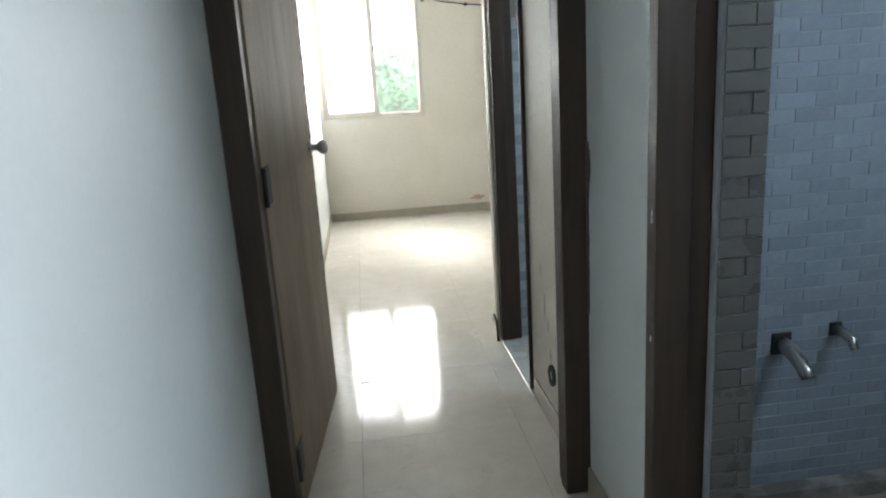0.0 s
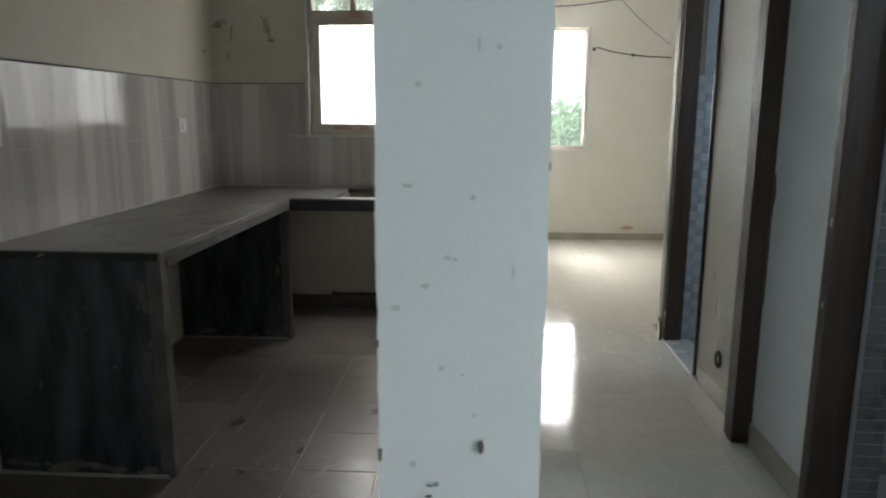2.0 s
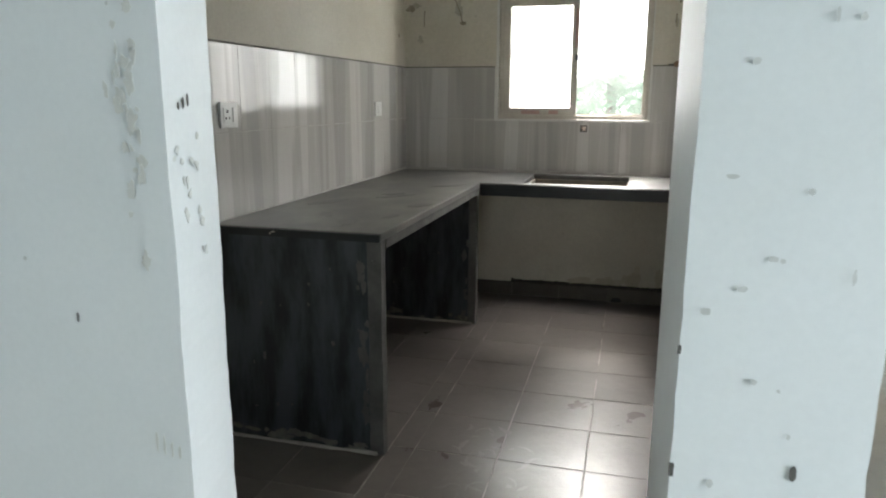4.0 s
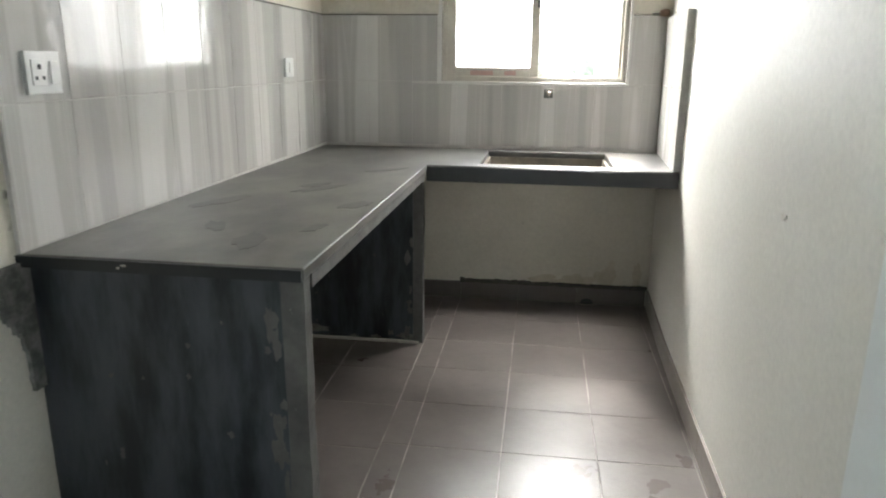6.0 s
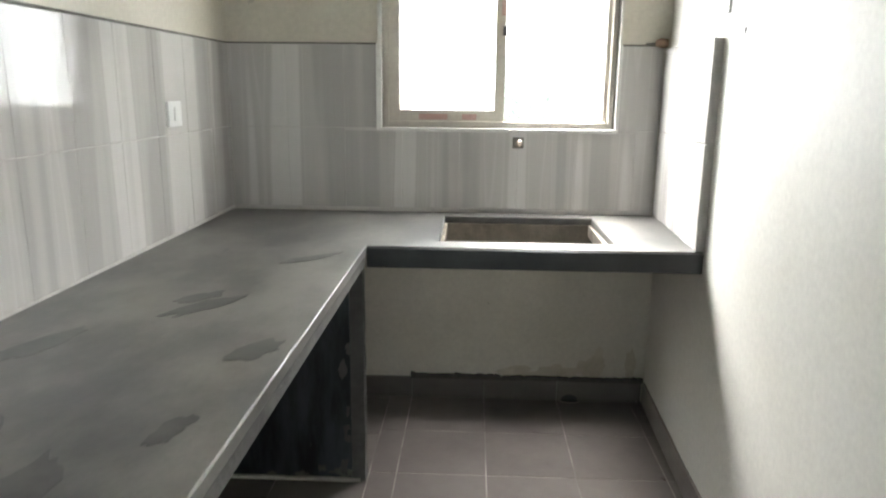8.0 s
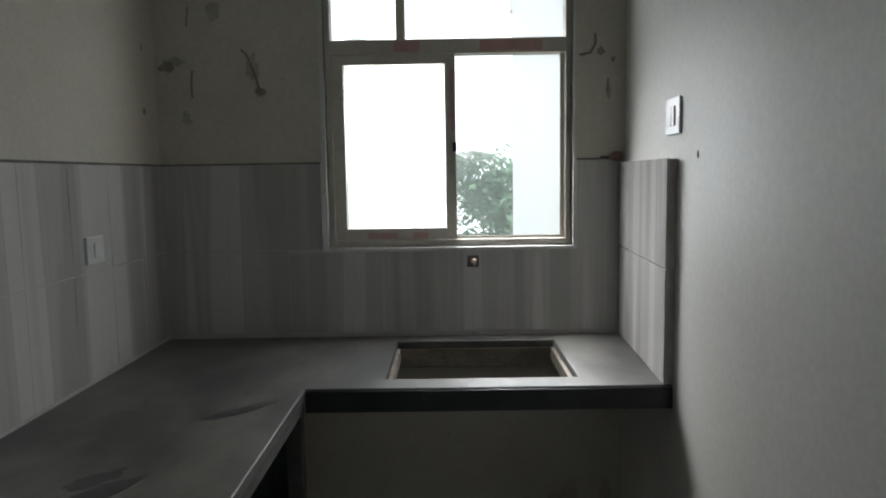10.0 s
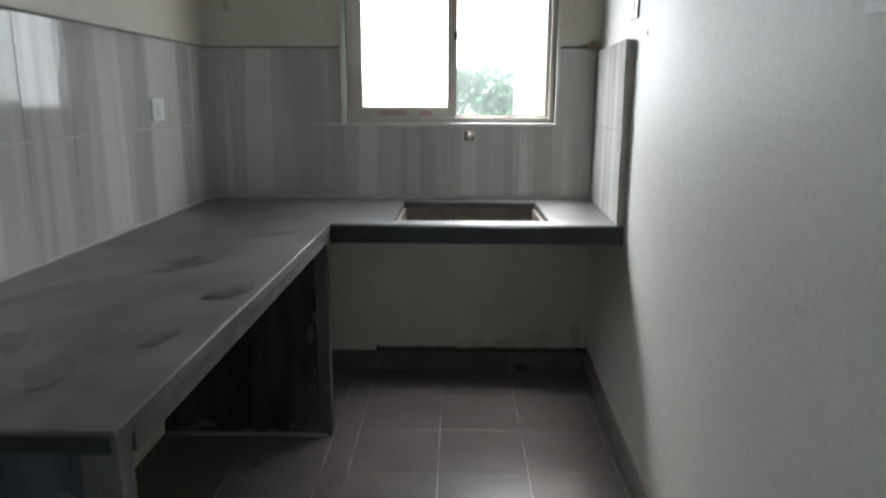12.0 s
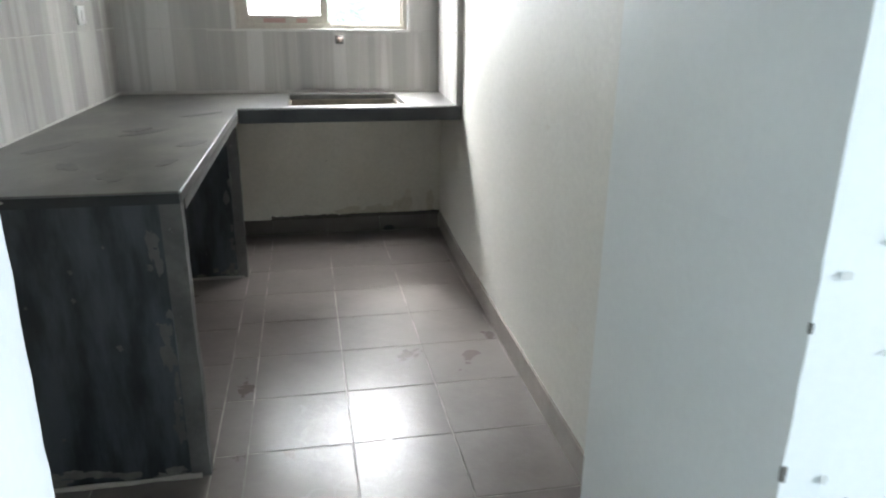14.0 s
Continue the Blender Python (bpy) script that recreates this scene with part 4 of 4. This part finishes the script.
wire([(-0.412, WALLY, 1.916), (-0.372, WALLY - 0.006, 1.924), (-0.352, WALLY - 0.004, 1.96), (-0.354, WALLY - 0.004, 1.995)], 0.0045, "short frayed cable on the cream wall", M_BROWNMARK)
wire([(-0.303, WALLY, 1.83), (-0.305, WALLY - 0.004, 1.775)], 0.004, "short frayed cable on the cream wall", M_BROWNMARK)
BW = YB - 0.004
wire([(-0.11 + 1.27 * i / 14, BW, 2.462 - 0.055 * math.sin(math.pi * i / 14) + 0.002 * i) for i in range(15)], 0.0055, "black cable sagging across the bedroom wall", M_BLACK)
wire([(1.155, BW, 2.49), (1.30, BW, 2.34), (1.50, BW, 2.17), (1.68, BW, 2.04)], 0.003, "thin cable running down the bedroom wall", M_DARKMARK)
wire([(0.900, BW, 1.985), (0.945, BW - 0.01, 2.012), (1.07, BW, 1.972), (1.304, BW, 1.937), (1.45, BW, 1.922), (1.70, BW, 1.912)], 0.0055, "black cable across the bedroom wall", M_BLACK)
for x, z in ((1.155, 2.490), (1.304, 1.937), (0.905, 1.995)):
    bm = bmesh.new()
    bmesh.ops.create_cone(bm, cap_ends=True, segments=10, radius1=0.018, radius2=0.011, depth=0.012, matrix=Matrix.Translation((x, BW - 0.003, z)) @ Matrix.Rotation(radians(90), 4, "X"))
    tagged(new("cable_clip", mesh_of("cable_clip", bm, M_BLACK)), "small black cable clip on the bedroom wall", "clip", group="cable clips")
# pipe hole in the bedroom wall
ph = thing("pipe_outlet", (0.870, 2.450, 0.214), "dark pipe outlet low on the cream wall", "pipe")
bm = bmesh.new()
tube(bm, [(0.870 - 0.004, 2.450 + 0.030 * math.cos(a * math.tau / 18), 0.214 + 0.034 * math.sin(a * math.tau / 18)) for a in range(19)], 0.008, 6)
part("ring", bm, M_DARKMARK, ph)
bm = bmesh.new()
bmesh.ops.create_cone(bm, cap_ends=True, segments=16, radius1=0.017, radius2=0.017, depth=0.006, matrix=Matrix.Translation((0.868, 2.450, 0.214)) @ Matrix.Rotation(radians(90), 4, "Y"))
part("plug", bm, M_WHITE, ph)


# ---- marks, chips and stains ----
def blotch(axis, plane, u, z, w, h, mat, label, seed, out=-1, points=18, ragged=0.35, name="wall_mark"):
    """A thin irregular patch on a wall; u runs along the wall."""
    bm = bmesh.new()
    rim = []
    for k in range(points):
        a = k * math.tau / points
        r = 1 + ragged * noise.noise((math.cos(a) * 1.6 + seed * 5.1, math.sin(a) * 1.6, seed)) + 0.5 * ragged * noise.noise((math.cos(a) * 5 + seed, math.sin(a) * 5, 3.0))
        rim.append((u + w / 2 * r * math.cos(a), z + h / 2 * r * math.sin(a)))
    for d in (0.0, 0.0012):
        vs = [bm.verts.new((a, plane + out * d, b) if axis == "x" else (plane + out * d, a, b)) for a, b in rim]
        bm.faces.new(vs)
        if d:
            for k in range(points):
                bm.faces.new((low[k], low[(k + 1) % points], vs[(k + 1) % points], vs[k]))
        low = vs
    ob = new(name, mesh_of(name, bm, mat))
    return tagged(ob, label, "stain", group="wall marks", kind="structure")


# wiped smears on the counter top
for i, (x, y, w, h, turn) in enumerate(((-1.625, 2.585, 0.07, 0.20, -0.65), (-1.425, 2.31, 0.07, 0.13, -0.6), (-1.50, 3.075, 0.05, 0.19, -0.8), (-1.66, 2.66, 0.05, 0.13, -0.7),
                                        (-1.565, 1.815, 0.08, 0.17, 0.2), (-1.86, 2.30, 0.07, 0.22, -0.4), (-1.72, 1.96, 0.05, 0.12, 0.5), (-1.45, 1.98, 0.04, 0.10, -0.3))):
    bm = bmesh.new()
    rim = []
    for k in range(26):
        a = k * math.tau / 26
        r = 1 + 0.45 * noise.noise((math.cos(a) * 1.8 + i * 4.7, math.sin(a) * 1.8, i)) + 0.3 * noise.noise((math.cos(a) * 5, math.sin(a) * 5 + i, 2.0))
        u, v = w / 2 * r * math.cos(a), h / 2 * r * math.sin(a)
        rim.append((x + u * math.cos(turn) - v * math.sin(turn), y + u * math.sin(turn) + v * math.cos(turn)))
    for d in (-0.0010, 0.0008):
        vs = [bm.verts.new((a, b, CT + rise(b) + d)) for a, b in rim]
        bm.faces.new(vs)
        if d > 0:
            for k in range(26):
                bm.faces.new((low[k], low[(k + 1) % 26], vs[(k + 1) % 26], vs[k]))
        low = vs
    tagged(new("counter_smear", mesh_of("counter_smear", bm, M_WET)), "dark wiped smear on the dusty granite counter", "stain", group="counter smears", kind="structure")

def dust_patches(label, mat, x0, x1, y0, y1, count, big, seed, curl):
    """Thin dry patches of dust and dried mop swirls on a floor, in one mesh."""
    r = random.Random(seed)
    bm = bmesh.new()
    for i in range(count):
        cx, cy, turn = r.uniform(x0, x1), r.uniform(y0, y1), r.uniform(0, math.tau)
        length, width, bend = big * r.uniform(0.3, 1.0), big * r.uniform(0.06, 0.22), curl * r.uniform(-1, 1)
        z = 0.0006 + 0.00005 * i
        left, right = [], []
        for k in range(13):
            u = k / 12 - 0.5
            a = turn + bend * u
            px, py = cx + length * u * math.cos(turn) - bend * length * u * u * math.sin(turn), cy + length * u * math.sin(turn) + bend * length * u * u * math.cos(turn)
            w = width * (0.25 - u * u) * 4 * (0.55 + 0.6 * noise.noise((k * 0.8, i * 3.1, seed))) + 0.0006
            left.append(bm.verts.new((px - math.sin(a) * w, py + math.cos(a) * w, z)))
            w = width * (0.25 - u * u) * 4 * (0.55 + 0.6 * noise.noise((k * 0.8, i * 3.1, seed + 9))) + 0.0006
            right.append(bm.verts.new((px + math.sin(a) * w, py - math.cos(a) * w, z)))
        for k in range(12):
            bm.faces.new((left[k], right[k], right[k + 1], left[k + 1]))
    ob = new("floor_dust", mesh_of("floor_dust", bm, mat))
    tagged(ob, label, "dust", kind="stuff")


dust_patches("pale dry dust and mop marks on the bedroom tiles", M_DUST, -0.02, 0.78, 1.9, 3.6, 70, 0.11, 5, 1.2)
dust_patches("dry dust swirls on the brown kitchen floor tiles", M_DUST_BROWN, -1.12, -0.82, 1.42, 1.95, 30, 0.09, 8, 1.6)

# mortar left on the support panels
for y0, skew, count in ((YN + 0.022, 0.004, 46), (3.256, 0.0, 22)):
    r = random.Random(int(y0 * 100))
    for i in range(count):
        if i % 3 == 0:
            x, z, w, h = r.uniform(-2.02, -1.44), 0.015 + r.uniform(-0.012, 0.03), r.uniform(0.02, 0.09), r.uniform(0.012, 0.035)
        elif i % 3 == 1:
            x, z, w, h = -1.424 + r.uniform(-0.022, 0.006), r.uniform(0.04, 0.74), r.uniform(0.010, 0.028), r.uniform(0.02, 0.08)
        else:
            x, z, w, h = r.uniform(-1.98, -1.45), r.uniform(0.03, 0.74), r.uniform(0.006, 0.016), r.uniform(0.006, 0.016)
        plane = y0 + 0.006 + (skew - 0.006 if skew else -0.006) * (XF - 0.062 - x) / 0.64
        blotch("x", plane - 0.0012 - 0.0002 * (i % 5), x, z, w, h, M_EDGE if i % 3 else M_CEMENT, "pale mortar smear on the black granite panel", 200 + i + y0, ragged=0.8, points=20, name="mortar_patch")

PF = 0.4935
for i, (x, z, w, h) in enumerate(((-0.355, 1.378, 0.012, 0.010), (-0.253, 1.441, 0.006, 0.022), (-0.220, 1.437, 0.008, 0.012), (-0.396, 0.989, 0.016, 0.012), (-0.304, 1.081, 0.014, 0.010), (-0.290, 1.078, 0.008, 0.008),
                                  (-0.366, 0.689, 0.012, 0.014), (-0.261, 1.187, 0.010, 0.010), (-0.314, 0.877, 0.012, 0.010), (-0.276, 0.866, 0.006, 0.006), (-0.254, 0.789, 0.006, 0.010), (-0.344, 1.030, 0.014, 0.010), (-0.374, 1.207, 0.020, 0.008), (-0.189, 1.060, 0.006, 0.024))):
    blotch("x", PF, x, z, w, h, M_SCUFF, "faint grey scuff on white plaster", i + 1.3)
blotch("x", PF, -0.241, 0.726, 0.011, 0.028, M_DARKMARK, "dark oval scuff on white plaster", 40.2, ragged=0.15)
rnd = random.Random(5)
for i in range(46):
    a, r = rnd.uniform(0, math.tau), abs(rnd.gauss(0, 0.034))
    blotch("x", PF, -0.336 + r * math.cos(a) * 0.9 + 0.2 * r, 0.572 + r * math.sin(a) * 1.3, rnd.uniform(0.004, 0.016), rnd.uniform(0.004, 0.014), (M_DARKMARK if i % 4 == 0 else M_MOULD), "dark mould speck on white plaster", i * 1.7, ragged=0.6, points=10)
for i, (z, h) in enumerate(((0.920, 0.014), (0.704, 0.024))):
    bm = rough_block(-0.4325, -0.4265 + 0.002 * (i % 2), 0.4945, 0.499, z - h / 2, z + h / 2, 0.003, seed=i, step=0.004)
    tagged(new("plaster_chip", mesh_of("plaster_chip", bm, M_DARKMARK)), "dark chip in the plaster edge of the pillar", "chip", kind="structure")
HF = 0.4975
for i, (x, z, w, h) in enumerate(((-1.622, 0.871, 0.006, 0.018), (-1.480, 1.491, 0.007, 0.007), (-1.74, 0.99, 0.008, 0.010))):
    blotch("x", HF, x, z, w, h, M_SCUFF if i else M_DARKMARK, "small scuff on the white hall wall", 60 + i)
for i in range(4):
    blotch("x", HF, -1.455 + 0.018 * i, 0.611 - 0.006 * i, 0.006, 0.05 - 0.006 * i, M_GRIME, "faint finger streak on the white hall wall", 70 + i, ragged=0.5)
for i in range(3):
    blotch("y", -1.378 - 0.0019 * i, 0.545 + 0.018 * i, 1.305 + 0.006 * i, 0.006, 0.016 + 0.004 * i, M_DARKMARK, "dark paint dash on the plaster edge", 80 + i, out=1)
# grime round the hall wall's corner
r = random.Random(12)
for i in range(34):
    a = r.gauss(0, 0.5)
    blotch("x", HF - 0.0002 * (i % 6), -1.432 - abs(r.gauss(0, 0.028)), 1.285 + r.gauss(0, 0.11), r.uniform(0.006, 0.022), r.uniform(0.008, 0.035), M_GRIME, "faint hand grime on the white hall wall", 300 + i, ragged=0.9, points=14)
for i in range(16):
    blotch("y", -1.3795 - 0.0006 * (i % 5), 0.52 + r.uniform(0.0, 0.09), 1.15 + r.gauss(0, 0.10), r.uniform(0.006, 0.014), r.uniform(0.008, 0.024), M_GRIME, "faint hand grime on the plaster edge", 340 + i, out=1, ragged=0.9, points=14)
# smudges on the kitchen partition
for i, (y, z, w, h) in enumerate(((1.42, 1.02, 0.05, 0.018), (1.22, 1.12, 0.016, 0.05), (1.9, 0.95, 0.03, 0.02), (1.55, 0.42, 0.05, 0.03))):
    blotch("y", wall_x(y) - 0.0008 - 0.018 * w, y, z, w, h, M_SMUDGE, "faint smudge on the plaster partition", 370 + i, ragged=0.8, points=22)
# kitchen walls
KW = 3.9735
for i, (x, z, w, h, m) in enumerate(((-1.985, 1.90, 0.05, 0.05, M_BROWNMARK), (-1.95, 1.92, 0.06, 0.04, M_FAINT), (-1.66, 1.89, 0.05, 0.10, M_FAINT), (-1.80, 2.10, 0.05, 0.07, M_FAINT), (-0.33, 1.93, 0.03, 0.03, M_BROWNMARK), (-0.285, 1.90, 0.018, 0.018, M_BROWNMARK),
                                     (-0.30, 1.78, 0.022, 0.05, M_FAINT), (-1.545, 1.845, 0.006, 0.006, M_BROWNMARK), (-1.92, 1.70, 0.04, 0.05, M_FAINT), (-0.93, 0.44, 0.006, 0.006, M_BROWNMARK))):
    blotch("x", KW, x, z, w, h, m, "smudge on the cream kitchen wall", 90 + i, ragged=0.7)
for i, (y, z, w, h, m) in enumerate(((3.855, 1.723, 0.022, 0.022, M_BROWNMARK), (3.86, 1.95, 0.02, 0.03, M_FAINT), (2.82, 2.02, 0.010, 0.045, M_BROWNMARK))):
    blotch("y", -2.0325, y, z, w, h, m, "smudge on the cream kitchen wall", 120 + i, out=1, ragged=0.7)
for i, (x, z, w, h) in enumerate(((-0.440, 0.185, 0.050, 0.14), (-0.46, 0.155, 0.11, 0.10), (-0.62, 0.13, 0.20, 0.06), (-0.80, 0.125, 0.16, 0.05), (-0.30, 0.17, 0.05, 0.14))):
    blotch("x", KW - 0.0014 * (i + 1) * 0.3, x, z, w, h, M_DAMP, "brown damp stain at the foot of the kitchen wall", 130 + i, ragged=0.5, points=26)
blotch("y", wall_x(3.10) - 0.0006, 3.10, 1.515, 0.012, 0.018, M_DARKMARK, "small nail hole in the plaster partition", 141)
r = random.Random(31)
for i in range(9):
    blotch("y", -2.0328, YL - r.uniform(0.004, 0.045), r.uniform(0.9, 1.75), r.uniform(0.004, 0.010), r.uniform(0.006, 0.030), (M_SCAR, M_FAINT, M_FAINT)[i % 3], "dark plaster chip along the edge of the tiles", 400 + i, out=1, ragged=0.8, points=12)
for i in range(7):
    blotch("y", -2.0328, r.uniform(0.95, 1.5), r.uniform(0.2, 1.7), r.uniform(0.010, 0.03), r.uniform(0.010, 0.04), M_FAINT, "faint smudge on the cream kitchen wall", 430 + i, out=1, ragged=0.8, points=14)
for i, x in enumerate((-1.765, -1.778)):
    blotch("x", YN - 0.0066 - 0.0003 * i, x, CT + 0.002 - 0.006 * i, 0.014 - 0.006 * i, 0.007, M_MORTAR, "pale mortar drip on the counter edge", 450 + i, ragged=0.5, points=12)
# bedroom and corridor
blotch("x", YB - 0.0005, 1.336, 0.131, 0.13, 0.05, M_PINK, "pinkish stain above the bedroom skirting", 150, ragged=0.5)
for i, (y, z, w, h) in enumerate(((2.55, 0.45, 0.010, 0.08), (2.50, 0.39, 0.008, 0.05), (2.41, 0.35, 0.010, 0.05), (2.60, 0.58, 0.02, 0.05), (2.48, 0.27, 0.03, 0.06))):
    blotch("y", 0.8715, y, z, w, h, M_SCUFF, "dark scratch on the cream wall", 160 + i, ragged=0.6)
bm = bmesh.new()
for i in range(22):
    z = 0.62 + 0.48 * i / 21
    w = 0.010 + 0.016 * math.exp(-((z - 1.04) / 0.05) ** 2) + 0.006 * noise.noise((z * 20, 0, 0))
    box(bm, 0.860, 0.8665, 2.0115 - w, 2.011, z - 0.013, z + 0.012)
tagged(new("broken_plaster", mesh_of("broken_plaster", bm, M_DARKMARK)), "broken dark plaster beside the bedroom door frame", "plaster", kind="structure")
blotch("y", 0.8137, 0.545, 1.130, 0.010, 0.012, M_DARKMARK, "small dark mark on the white wall", 175, out=-1)
# dirt on the glossy floor
rnd = random.Random(11)
for i in range(26):
    x, y = rnd.uniform(0.05, 0.75), rnd.uniform(2.2, 5.6)
    bm = bmesh.new()
    n = rnd.randint(6, 9)
    r = rnd.uniform(0.004, 0.016)
    vs = [bm.verts.new((x + r * rnd.uniform(0.5, 1.3) * math.cos(k * math.tau / n), y + 1.6 * r * rnd.uniform(0.4, 1.3) * math.sin(k * math.tau / n), 0.0012)) for k in range(n)]
    top = bm.verts.new((x, y, 0.0022))
    for k in range(n):
        bm.faces.new((vs[k], vs[(k + 1) % n], top))
    tagged(new("floor_dirt", mesh_of("floor_dirt", bm, M_SCUFF)), "small dry dirt flake on the glossy floor", "dirt", group="floor dirt")

# ---- outside ----
solid("ground", boxes((-400, 400, -400, 400, -6.4, -6.0)), M_GROUND, "green and earthy ground below the building", "ground")
bm = bmesh.new()
ring = [(90 * math.cos(k * math.tau / 48), 90 * math.sin(k * math.tau / 48)) for k in range(48)]
lo = [bm.verts.new((x, y, -6.0)) for x, y in ring]
hi = [bm.verts.new((x, y, 34.0)) for x, y in ring]
for k in range(48):
    bm.faces.new((lo[k], hi[k], hi[(k + 1) % 48], lo[(k + 1) % 48]))
solid("backdrop", bm, M_HAZE, "bright white overcast sky at the horizon", "sky")


def tree(at, top, spread, leaves, seed, label):
    """A broadleaf tree: trunk, limbs and a crown of many leaves in uneven clumps."""
    r = random.Random(seed)
    t = thing("tree", at, label, "tree", "trees outside")
    x, y, z = at
    bm = bmesh.new()
    tube(bm, [(x, y, z), (x + 0.1, y, z + (top - z) * 0.4), (x + 0.05, y + 0.1, z + (top - z) * 0.75)], [0.22, 0.16, 0.09], 9)
    centres = []
    for k in range(64):
        a, e = r.uniform(0, math.tau), r.uniform(-2.4, 1.0)
        d = spread * r.uniform(0.35, 1.0) * (math.cos(e * 0.9) if e > 0 else 1.0)
        c = Vector((x + d * math.cos(a), y + d * math.sin(a), top - 1.3 + e * 1.15 * r.uniform(0.7, 1.0)))
        centres.append(c)
        if k % 4 == 0:
            tube(bm, [(x + 0.05, y, z + (top - z) * 0.6), tuple(((Vector((x, y, top - 1.6)) + c) / 2)), tuple(c)], [0.07, 0.045, 0.015], 6)
    part("trunk", bm, M_BARK, t)
    verts, faces = [], []
    for k in range(leaves):
        c = r.choice(centres) + Vector((r.gauss(0, 0.30), r.gauss(0, 0.30), r.gauss(0, 0.22)))
        q = Euler((r.uniform(-0.9, 0.9), r.uniform(-0.9, 0.9), r.uniform(0, math.tau))).to_matrix()
        s = r.uniform(0.07, 0.15)
        n0 = len(verts)
        for px, py, pz in ((-1.0, 0, 0), (-0.1, 0.42, 0.10), (1.0, 0, -0.12), (-0.1, -0.42, 0.10)):
            verts.append(c + q @ Vector((px * s, py * s, pz * s)) - Vector(at))
        faces.append((n0, n0 + 1, n0 + 2, n0 + 3))
    me = bpy.data.meshes.new("crown")
    me.from_pydata(verts, [], faces)
    me.materials.append(M_LEAF)
    ob = new("crown", me)
    ob.parent = t
    return t


def palm(at, top, seed, label):
    """A coconut palm: ringed trunk and arching fronds with hanging leaflets."""
    r = random.Random(seed)
    t = thing("palm_tree", at, label, "palm tree", "trees outside")
    x, y, z = at
    bm = bmesh.new()
    tube(bm, [(x + 0.3 * (1 - k / 10) ** 2, y, z + (top - z) * k / 10) for k in range(11)], [0.17 - 0.007 * k for k in range(11)], 9)
    part("trunk", bm, M_BARK, t)
    for k in range(17):
        a, up = k * math.tau / 17 + r.uniform(-0.2, 0.2), r.uniform(-0.2, 1.1)
        length = r.uniform(1.7, 2.4)
        verts, faces = [], []
        spine = []
        for i in range(15):
            u = i / 14
            out = length * u * (1 - 0.18 * u)
            spine.append(Vector((math.cos(a) * out, math.sin(a) * out, top - z + up * u - (1.35 + 0.3 * up) * u * u)))
        side = Vector((-math.sin(a), math.cos(a), 0))
        for i in range(1, 15):
            w = 0.62 * math.sin(math.pi * (0.12 + 0.84 * i / 14))
            for s in (-1, 1):
                for half in (0.0, 0.5):
                    p = spine[i] * (1 - half) + spine[i - 1] * half
                    d = (spine[i] - spine[i - 1]).normalized()
                    tip = p + side * s * w * r.uniform(0.65, 1.0) + d * 0.22 + Vector((0, 0, -0.38 * w * r.uniform(0.6, 1.4)))
                    n0 = len(verts)
                    verts += [p - d * 0.028, p + d * 0.028, tip]
                    faces.append((n0, n0 + 1, n0 + 2))
        me = bpy.data.meshes.new("frond")
        me.from_pydata(verts, [], faces)
        me.materials.append(M_PALM)
        ob = new("frond", me)
        ob.parent = t
    return t


tree((0.35, 13.2, -6.0), 1.62, 1.25, 11000, 1, "leafy green tree outside the kitchen window")
tree((1.75, 15.5, -6.0), 1.75, 1.7, 12000, 2, "leafy green tree outside the bedroom window")
tree((-2.6, 17.0, -6.0), 1.5, 1.8, 7000, 3, "leafy green tree outside the window")
tree((4.6, 19.0, -6.0), 1.9, 1.9, 6000, 4, "leafy green tree outside the window")
palm((-0.95, 13.6, -6.0), 1.75, 6, "tall coconut palm outside the kitchen window")
palm((-3.2, 15.0, -6.0), 3.9, 7, "tall coconut palm outside the kitchen window")
